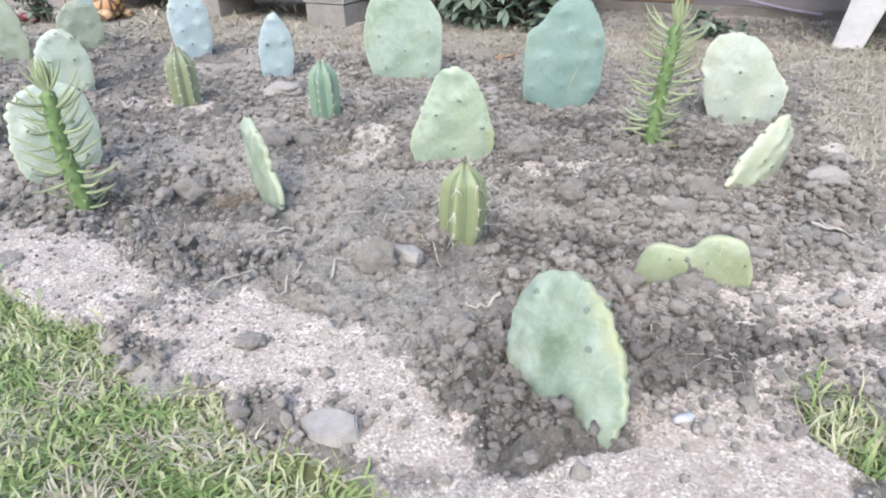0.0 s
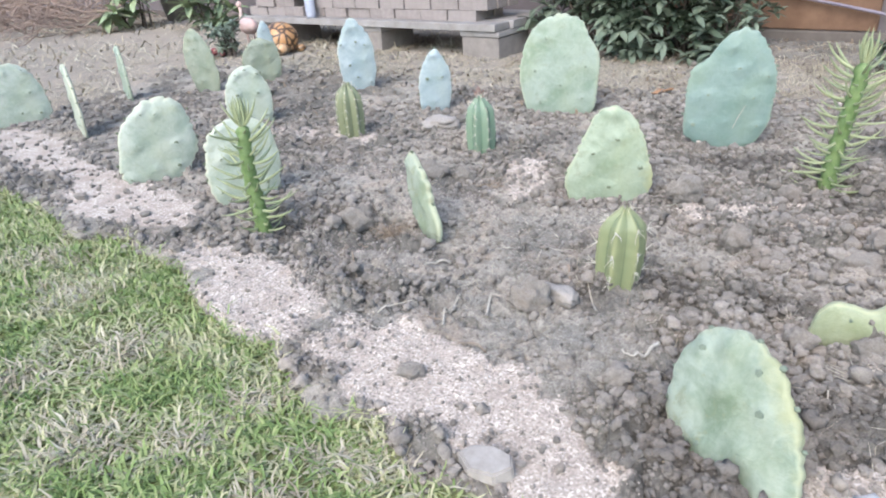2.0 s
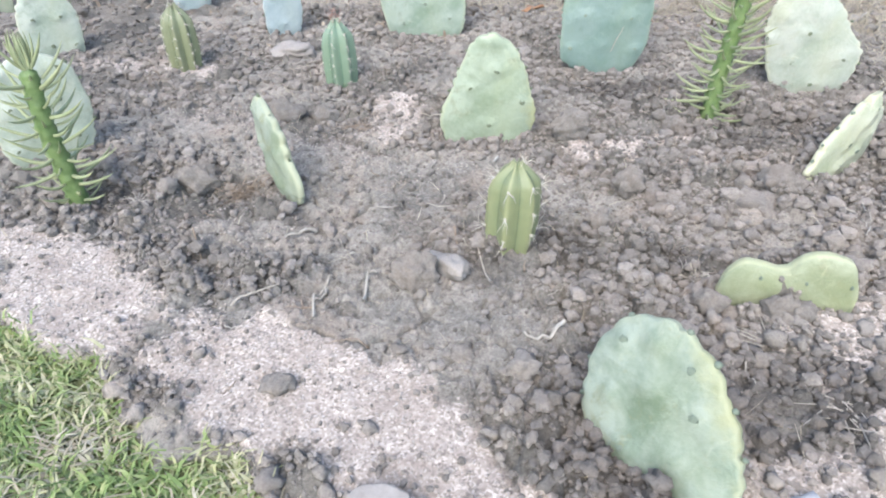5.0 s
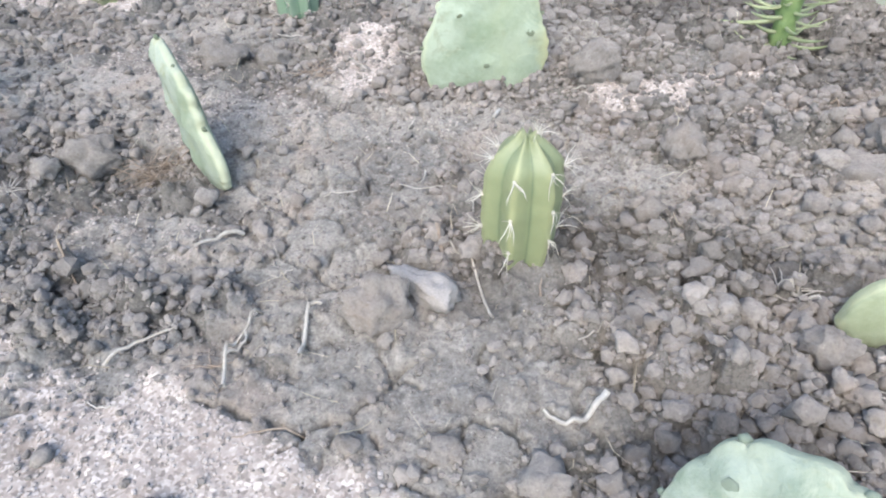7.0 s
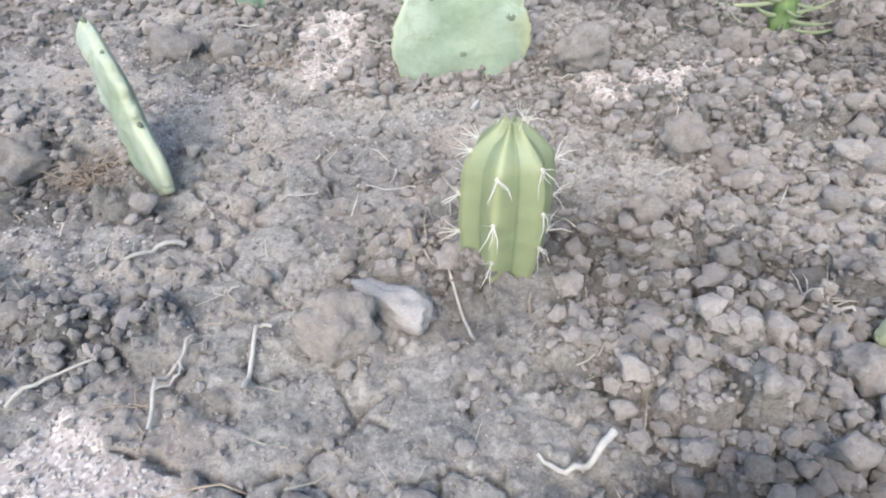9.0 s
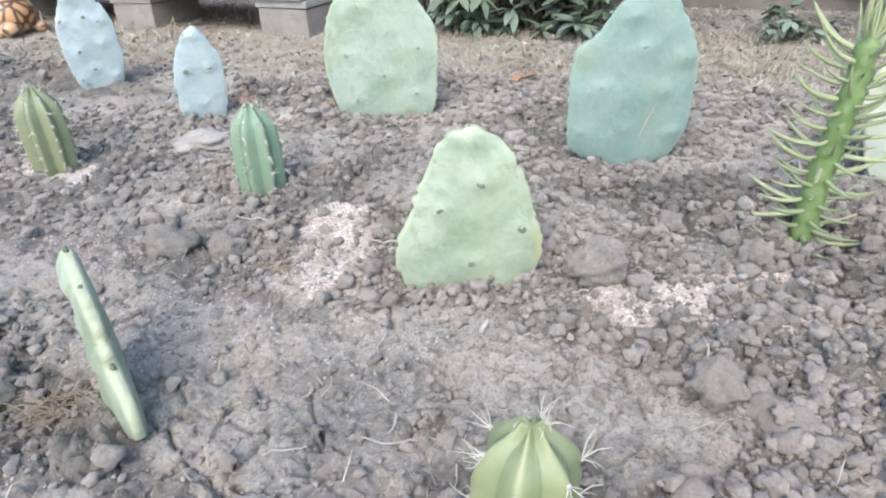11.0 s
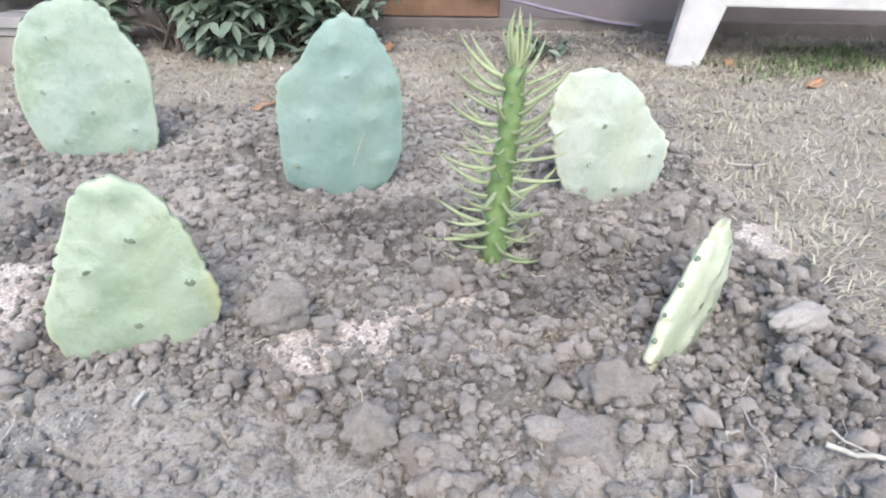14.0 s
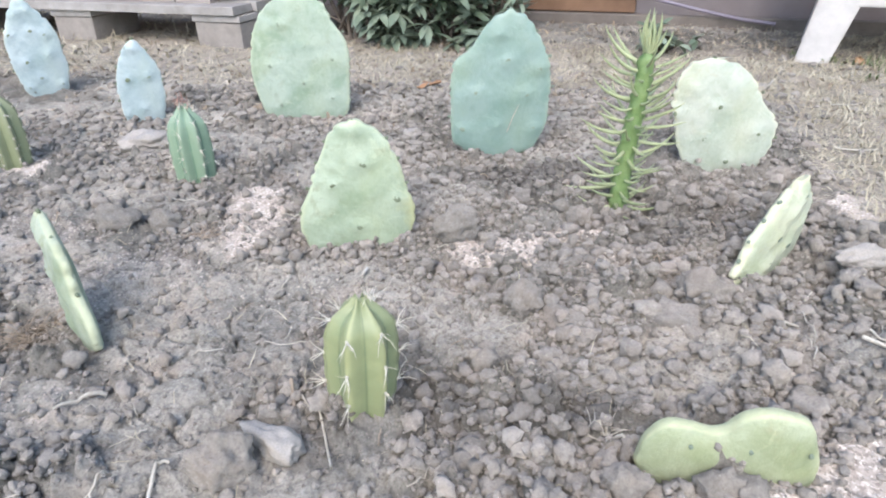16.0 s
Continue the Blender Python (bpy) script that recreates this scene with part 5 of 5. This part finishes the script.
def root_tuft(x, y, n, size, label, seed, material=None, up=0.5):
    """A tangle of thin dry roots."""
    r = random.Random(seed)
    ob = root("root_tuft", label, "roots", pose(x, y, gz(x, y)))
    for _ in range(n):
        a, e = r.uniform(0, 6.28), r.uniform(0.05, up)
        L = size * r.uniform(0.5, 1.1)
        p = Vector((r.uniform(-1, 1) * size * 0.25, r.uniform(-1, 1) * size * 0.25, 0.002))
        d = Vector((math.cos(a) * math.cos(e), math.sin(a) * math.cos(e), math.sin(e)))
        side = Vector((-math.sin(a), math.cos(a), 0.2)) * r.uniform(-0.4, 0.4) * L
        pts = [p, p + d * L * 0.5 + side * 0.6, p + d * L * 0.9 + side + Vector((0, 0, -L * e * 0.5))]
        part("root", tube_mesh("root", [tuple(q) for q in pts], [0.0011, 0.0008, 0.0004], 5), material or M_TWIG, ob)


root_tuft(-0.44, 1.665, 60, 0.085, "tangle of thin brown roots beside a hole", 3, M_TWIG_BROWN, 0.9)
root_tuft(-0.25, 2.01, 34, 0.07, "mat of fine brown roots on pale soil", 12, M_TWIG_BROWN, 0.2)
root_tuft(-0.66, 1.585, 16, 0.05, "pale dry roots at the foot of a clod", 4)
root_tuft(0.478, 1.375, 12, 0.05, "knot of bleached roots on the soil", 5)
root_tuft(0.94, 1.535, 40, 0.075, "tuft of dry straw at the bed's edge", 6, None, 0.35)
root_tuft(0.76, 1.42, 18, 0.08, "wiry dry roots behind a lying pad", 7, M_TWIG_BROWN, 0.4)
root_tuft(0.56, 1.22, 14, 0.09, "fine dry roots below a lying pad", 8, None, 0.4)
root_tuft(-0.19, 1.245, 8, 0.05, "small cluster of brown roots", 9, M_TWIG_BROWN)
root_tuft(0.62, 1.07, 16, 0.1, "dry stalks and roots in the sand", 10, None, 0.4)


def dead_leaf(x, y, size, turn, label):
    bm = bmesh.new()
    bmesh.ops.create_grid(bm, x_segments=6, y_segments=4, size=0.5)
    for v in bm.verts:
        u, w = v.co.x * 2, v.co.y * 2
        v.co = Vector((u * size / 2, w * size * 0.24 * max(0.05, 1 - u * u) ** 0.5, size * (0.10 * abs(w) + 0.12 * u * u + 0.04 * math.sin(u * 5))))
    ext = bmesh.ops.extrude_face_region(bm, geom=bm.faces[:])
    for v in [g for g in ext["geom"] if isinstance(g, bmesh.types.BMVert)]:
        v.co.z += 0.0008
    thing("dead_leaf", bm_mesh(bm, "dead_leaf"), M_DEADLEAF, label, "leaf", m=pose(x, y, gz(x, y) + 0.006, 8, -12, turn))


dead_leaf(0.237, 3.2, 0.08, -30, "curled orange-brown dead leaf behind the cacti")
dead_leaf(0.20, 3.15, 0.05, 40, "small brown dead leaf on the soil")
dead_leaf(2.05, 3.05, 0.09, 20, "pale brown dead leaf near the bench")
dead_leaf(1.95, 3.4, 0.08, 70, "dry leaf beside the bench leg")
dead_leaf(0.70, 4.02, 0.09, 50, "brown dead leaf under the shrub")
o = Vector((0.446, 2.43, gz(0.44, 2.45) + 0.085))
thing("twig", tube_mesh("twig", [(0, 0, 0), (0.014, -0.004, 0.04), (0.03, -0.006, 0.075)], [0.0012, 0.0014, 0.0008], 6), M_TWIG, "thin white straw leaning on a blue-green pad", "twig", m=Matrix.Translation(o))

# ---- the yard behind: it runs askew to the bed ----
YARD = -20.8


def yard(u, v, z=0.0, turn=0.0):
    """A pose in the yard's own axes: u along its wall, v towards it, from the brick platform's near corner."""
    return pose(-0.715, 4.07, 0, 0, 0, YARD) @ pose(u, v, z, 0, 0, turn)


def platform():
    rng = random.Random(21)
    for u in (-0.13, -1.08, -2.05):
        ob = root("support_block", "rough concrete block carrying a plank platform", "block", yard(u, 0.17, -0.01), "blocks under the platform")
        part("block", box_mesh("block", 0.27, 0.33, 0.135, 0.006, 0.003, rng), M_PIER, ob)
        part("cap_board", box_mesh("cap_board", 0.285, 0.345, 0.034, 0.004, 0.003, rng), M_PLANK, ob, "thin wooden packing board", pose(0, 0, 0.1355))
    deck = root("plank_platform", "weathered grey plank platform on blocks", "platform", yard(-1.2, 0.3, 0.161))
    for k in range(4):
        part("plank", box_mesh("plank", 2.42 + rng.uniform(-0.03, 0.03), 0.155, 0.042, 0.004, 0.003, rng), M_PLANK, deck, "", pose(0, -0.245 + 0.165 * k, 0))
    stack = root("brick_stack", "stack of weathered grey-brown paving bricks on the platform", "brick stack", yard(-1.2, 0.12, 0.2035))
    shapes = [box_mesh("brick", 0.212, 0.1, 0.062, 0.003, 0.003, rng) for _ in range(5)]
    for course in range(6):
        for row in range(3):
            u = -1.12 + 0.11 * (course % 2)
            while u < 1.05 - 0.03 * course:
                if rng.random() > 0.03:
                    ob = part("brick", rng.choice(shapes), M_BRICK, stack, "", pose(u, 0.0 + row * 0.11 + rng.uniform(-0.012, 0.008), course * 0.0635, 0, 0, rng.uniform(-1.5, 1.5)))
                u += 0.219 + rng.uniform(0, 0.006)


platform()


def bottle():
    bm = bmesh.new()
    prof = [(0.0, 0.0), (0.034, 0.0), (0.036, 0.02), (0.036, 0.13), (0.026, 0.165), (0.013, 0.18), (0.013, 0.2), (0.0, 0.202)]
    rings = []
    for r, z in prof:
        rings.append([bm.verts.new((r * math.cos(a * math.pi / 8), r * math.sin(a * math.pi / 8), z)) for a in range(16)])
    for a, b in zip(rings, rings[1:]):
        for k in range(16):
            bm.faces.new((a[k], a[(k + 1) % 16], b[(k + 1) % 16], b[k]))
    bmesh.ops.remove_doubles(bm, verts=bm.verts[:], dist=0.0005)
    thing("plastic_bottle", bm_mesh(bm, "plastic_bottle"), M_BLUEWHITE, "pale blue plastic bottle standing on the plank", "bottle", m=yard(-1.62, 0.005, 0.2035))


bottle()


def walls():
    # the wall runs along v = 0.86 in the yard's axes
    me = box_mesh("wall_back", 16.0, 0.2, 1.6, 0.0)
    thing("wall_back", me, M_WALL, "rough mauve-grey plastered garden wall", "wall", kind="structure", m=yard(-2.5, 1.10, 0.0))
    me = box_mesh("wall_plinth", 16.0, 0.05, 0.09, 0.006)
    thing("wall_plinth", me, M_PLINTH, "grey-brown concrete plinth along the wall", "plinth", kind="structure", m=yard(-2.5, 0.972, -0.02))
    pts = [(u, 0.93 - 0.006 * math.sin(u * 3), max(0.02, 0.165 - 0.19 * (u - 1.8) + 0.06 * max(0, u - 2.3)) + 0.006 * math.sin(u * 5)) for u in np.linspace(1.3, 2.45, 25)]
    thing("garden_hose", tube_mesh("garden_hose", pts, [0.0085] * 25, 8), M_PIPE, "pale mauve hose slanting down along the wall", "hose", m=yard(0, 0, 0))
    me = box_mesh("wall_painted", 1.55, 0.03, 1.5, 0.006)
    thing("wall_painted", me, M_TERRA, "weathered terracotta-coloured stretch of garden wall", "wall", kind="structure", m=yard(1.0, 0.984, 0.075))


walls()


def bench():
    ob = root("garden_bench", "low white-painted garden bench with splayed legs", "bench", pose(1.80, 3.49, -0.01, 0, 0, YARD - 8))
    rng = random.Random(4)
    for u, v in ((0.0, 0.0), (0.0, 0.42), (1.25, 0.0), (1.25, 0.42)):
        bm = bmesh.new()
        bmesh.ops.create_cube(bm, size=1.0)
        for w in bm.verts:
            k = w.co.z + 0.5
            w.co = Vector((w.co.x * (0.125 + 0.03 * k) + (0.06 * k if u == 0 else -0.06 * k), w.co.y * 0.085, k * 0.27))
        bmesh.ops.bevel(bm, geom=bm.edges[:], offset=0.01, segments=2, affect="EDGES")
        part("leg", bm_mesh(bm, "leg", False), M_BENCH, ob, "", pose(u, v, 0))
    for v in (-0.005, 0.425):
        part("rail", box_mesh("rail", 1.24, 0.06, 0.075, 0.008, 0.001, rng), M_BENCH, ob, "", pose(0.625, v, 0.235))
    for k in range(4):
        part("seat_slat", box_mesh("seat_slat", 1.62, 0.118, 0.035, 0.008, 0.001, rng), M_BENCH, ob, "", pose(0.625, -0.0 + 0.14 * k, 0.311))


bench()


def leaf_np(length, width):
    """A pointed oval leaf along -y, folded slightly at its midrib."""
    v, q = [], []
    for i in range(5):
        s = i / 4
        w = width / 2 * (math.sin(math.pi * (0.08 + 0.9 * s)) ** 0.8)
        z = -0.25 * length * s * s
        v += [(-w, -length * s, z + w * 0.25), (0, -length * s, z), (w, -length * s, z + w * 0.25)]
    for i in range(4):
        for k in range(2):
            a = i * 3 + k
            q.append((a, a + 1, a + 4, a + 3))
    return np.array(v), np.array(q)


def shrub(label, m, size, branches, seed, singles, leaf=(0.085, 0.03), low=0.03, clumpy=7, one=None, rest=None):
    """A dense shrub: stems, and whorls of leaves at the ends of many twigs."""
    rng = random.Random(seed)
    ob = root("shrub", label, "shrub", m, "shrubs along the wall")
    sx, sy, sz = size
    stems, whorls = [], []
    for b in range(branches):
        x, y = rng.uniform(-sx, sx) * 0.55, rng.uniform(-sy, sy) * 0.4
        tx, ty, tz = x + rng.uniform(-sx, sx) * 0.6, y - sy * rng.uniform(-0.4, 0.9), rng.uniform(low + 0.04, 1.0) * sz
        mid = ((x + tx) / 2 + rng.uniform(-0.05, 0.05), (y + ty) / 2, tz * 0.65)
        stems.append(tube_np([(x, y, 0), mid, (tx, ty, tz)], [0.011, 0.006, 0.003], 6))
        for k in range(clumpy):
            f = rng.uniform(0.45, 1.0)
            whorls.append((mid[0] + (tx - mid[0]) * f + rng.uniform(-0.1, 0.1), mid[1] + (ty - mid[1]) * f + rng.uniform(-0.08, 0.08), max(low, mid[2] + (tz - mid[2]) * f + rng.uniform(-0.09, 0.06))))
    for v, q in stems:
        part("stem", np_mesh("stem", np.array(v), np.array(q)), M_BARK, ob)
    shapes = [np_mesh("leaf", *leaf_np(leaf[0] * k, leaf[1] * k)) for k in (0.8, 1.0, 1.15)]
    for s in shapes:
        s.materials.append(one or M_SHRUB_LEAF)
    whorls.sort(key=lambda p: p[1] + p[2] * 0.6)
    pieces, made = [], 0
    for x, y, z in whorls:
        for k in range(rng.randint(5, 8)):
            t = pose(x, y, z, 0, 0, k * 137 + rng.uniform(-20, 20)) @ pose(0, 0, 0, -rng.uniform(-35, 45), rng.uniform(-20, 20), 0)
            if made < singles:
                part("leaf", rng.choice(shapes), None, ob, "", t)
                made += 1
            else:
                lv, lq = leaf_np(leaf[0] * rng.uniform(0.75, 1.15), leaf[1])
                mm = np.array(t)
                pieces.append((lv @ mm[:3, :3].T + mm[:3, 3], lq))
    v, q = join_np(pieces)
    tagged(part("foliage", np_mesh("foliage", v, q), rest or M_SHRUB, ob), kind="stuff")
    return ob


shrub("dense grey-green shrub with whorled oval leaves", yard(0.62, 0.48, 0.0), (0.62, 0.32, 0.95), 70, 5, 260, (0.1, 0.037))
shrub("leafy shrub trailing along a terracotta-coloured wall", yard(1.12, 0.55, 0.0), (0.22, 0.2, 0.8), 16, 6, 60, (0.075, 0.028), 0.12)
shrub("small green seedling beside the wall", yard(1.98, 0.35, 0.0), (0.05, 0.05, 0.13), 5, 7, 30, (0.05, 0.026), 0.06, 4)
shrub("green broad-leaved plant at the back of the yard", yard(-4.6, 0.3, 0.0), (0.35, 0.3, 0.7), 7, 11, 60, (0.2, 0.09), 0.12, 4, M_YARD_LEAF, M_YARD_LEAVES)
shrub("low green plant near the wall", yard(-3.6, 0.5, 0.0), (0.3, 0.2, 0.5), 6, 12, 40, (0.22, 0.06), 0.05, 4, M_YARD_LEAF, M_YARD_LEAVES)


def brush_pile():
    r = random.Random(31)
    pieces = []
    for k in range(650):
        x, y, z = r.uniform(-1.8, 1.2), r.uniform(-0.5, 0.6), r.uniform(0.0, 0.55)
        z *= max(0.2, 1 - abs(x) / 2.2)
        a, e, L = r.uniform(0, 6.28), r.uniform(-0.5, 0.6), r.uniform(0.2, 0.6)
        d = Vector((math.cos(a) * math.cos(e), math.sin(a) * math.cos(e), math.sin(e))) * L
        p = Vector((x, y, z + 0.02))
        mid = p + d * 0.5 + Vector((r.uniform(-0.05, 0.05), r.uniform(-0.05, 0.05), r.uniform(-0.03, 0.05)))
        end = p + d
        end.z = max(0.005, end.z)
        mid.z = max(0.005, mid.z)
        pieces.append(tube_np([p, mid, end], [0.006, 0.0045, 0.002], 5))
    v, q = join_np(pieces)
    thing("brush_pile", np_mesh("brush_pile", v, q), mat_simple("dry_brush", (0.2, 0.14, 0.11), (0.38, 0.29, 0.235), 0.9, 20), "heap of dry brown branches at the edge of the yard", "brush", kind="stuff", m=pose(-6.3, 6.0, gz(-6.3, 6.0), 0, 0, -25))


brush_pile()


def flower_pot(m):
    ob = root("plant_pot", "plain grey-brown plant pot at the back of the yard", "plant pot", m)
    bm = bmesh.new()
    rings = []
    for r, z in [(0.0, 0.0), (0.15, 0.0), (0.2, 0.3), (0.22, 0.3), (0.22, 0.36), (0.19, 0.36), (0.17, 0.28), (0.0, 0.28)]:
        rings.append([bm.verts.new((r * math.cos(a * math.pi / 12), r * math.sin(a * math.pi / 12), z)) for a in range(24)])
    for a, b in zip(rings, rings[1:]):
        for k in range(24):
            bm.faces.new((a[k], a[(k + 1) % 24], b[(k + 1) % 24], b[k]))
    bmesh.ops.remove_doubles(bm, verts=bm.verts[:], dist=0.0005)
    part("pot", bm_mesh(bm, "pot"), M_PIER, ob)


flower_pot(pose(-4.9, 6.6, gz(-4.9, 6.6)))


# ---- ornaments beside the platform ----


def blob(bm, centre, size, seed=0.0, sub=2):
    made = bmesh.ops.create_icosphere(bm, subdivisions=sub, radius=0.5)
    for v in made["verts"]:
        v.co = Vector((v.co.x * size[0] + centre[0], v.co.y * size[1] + centre[1], v.co.z * size[2] + centre[2]))
    return made["verts"]


def ornaments():
    bm = bmesh.new()
    for v in blob(bm, (0, 0, 0.09), (0.27, 0.24, 0.24), 0, 3):
        v.co.z = max(0.0, v.co.z)
    blob(bm, (0.15, -0.07, 0.045), (0.1, 0.09, 0.08))
    for sx, sy in ((0.09, -0.1), (-0.09, -0.1), (0.09, 0.1), (-0.09, 0.1)):
        blob(bm, (sx, sy, 0.025), (0.07, 0.07, 0.055))
    thing("garden_ornament", bm_mesh(bm, "garden_ornament"), M_SHELL, "domed orange and brown painted shell ornament", "ornament", m=pose(-2.38, 4.44, gz(-2.38, 4.44) - 0.003, 0, 0, -35))
    bm = bmesh.new()
    blob(bm, (0, 0, 0.17), (0.24, 0.11, 0.12), 0, 3)
    blob(bm, (-0.11, 0, 0.315), (0.05, 0.04, 0.045))
    me0 = bm_mesh(bm, "tmp")
    parts_np = [(np.array([v.co[:] for v in me0.vertices]), np.array([p.vertices[:] for p in me0.polygons]))]
    bpy.data.meshes.remove(me0)
    neck, nq = tube_np([(-0.07, 0, 0.17), (-0.115, 0, 0.21), (-0.10, 0, 0.26), (-0.11, 0, 0.315), (-0.16, 0, 0.30)], [0.022, 0.016, 0.014, 0.013, 0.003], 8)
    l1, q1 = tube_np([(0.0, -0.02, 0.0), (0.0, -0.02, 0.15)], [0.008, 0.008], 6)
    l2, q2 = tube_np([(0.03, 0.02, 0.0), (0.02, 0.02, 0.15)], [0.008, 0.008], 6)
    v, q = join_np([(neck, nq), (l1, q1), (l2, q2)])
    tris = parts_np[0][1]
    me = np_mesh("garden_ornament", np.concatenate([v, parts_np[0][0]]), q, tris + len(v))
    thing("garden_ornament", me, M_PINKWHITE, "pale pink painted bird-shaped garden ornament", "ornament", m=pose(-2.70, 4.55, gz(-2.7, 4.55), 0, 0, -35))
    ob = shrub("small dark plant with pink flowers beside the ornaments", pose(-2.72, 4.30, gz(-2.72, 4.30), 0, 0, 0), (0.13, 0.1, 0.22), 14, 15, 30, (0.05, 0.02), 0.03, 4)
    r = random.Random(8)
    petal = lump_mesh("flower", 5, 1, 0.4, 0.7)
    for k in range(9):
        part("flower", petal, M_RED, ob, "pink-red blossom" if k == 0 else "", pose(r.uniform(-0.16, -0.02), r.uniform(-0.12, 0.0), r.uniform(0.02, 0.09)) @ Matrix.Scale(r.uniform(0.04, 0.06), 4))


ornaments()
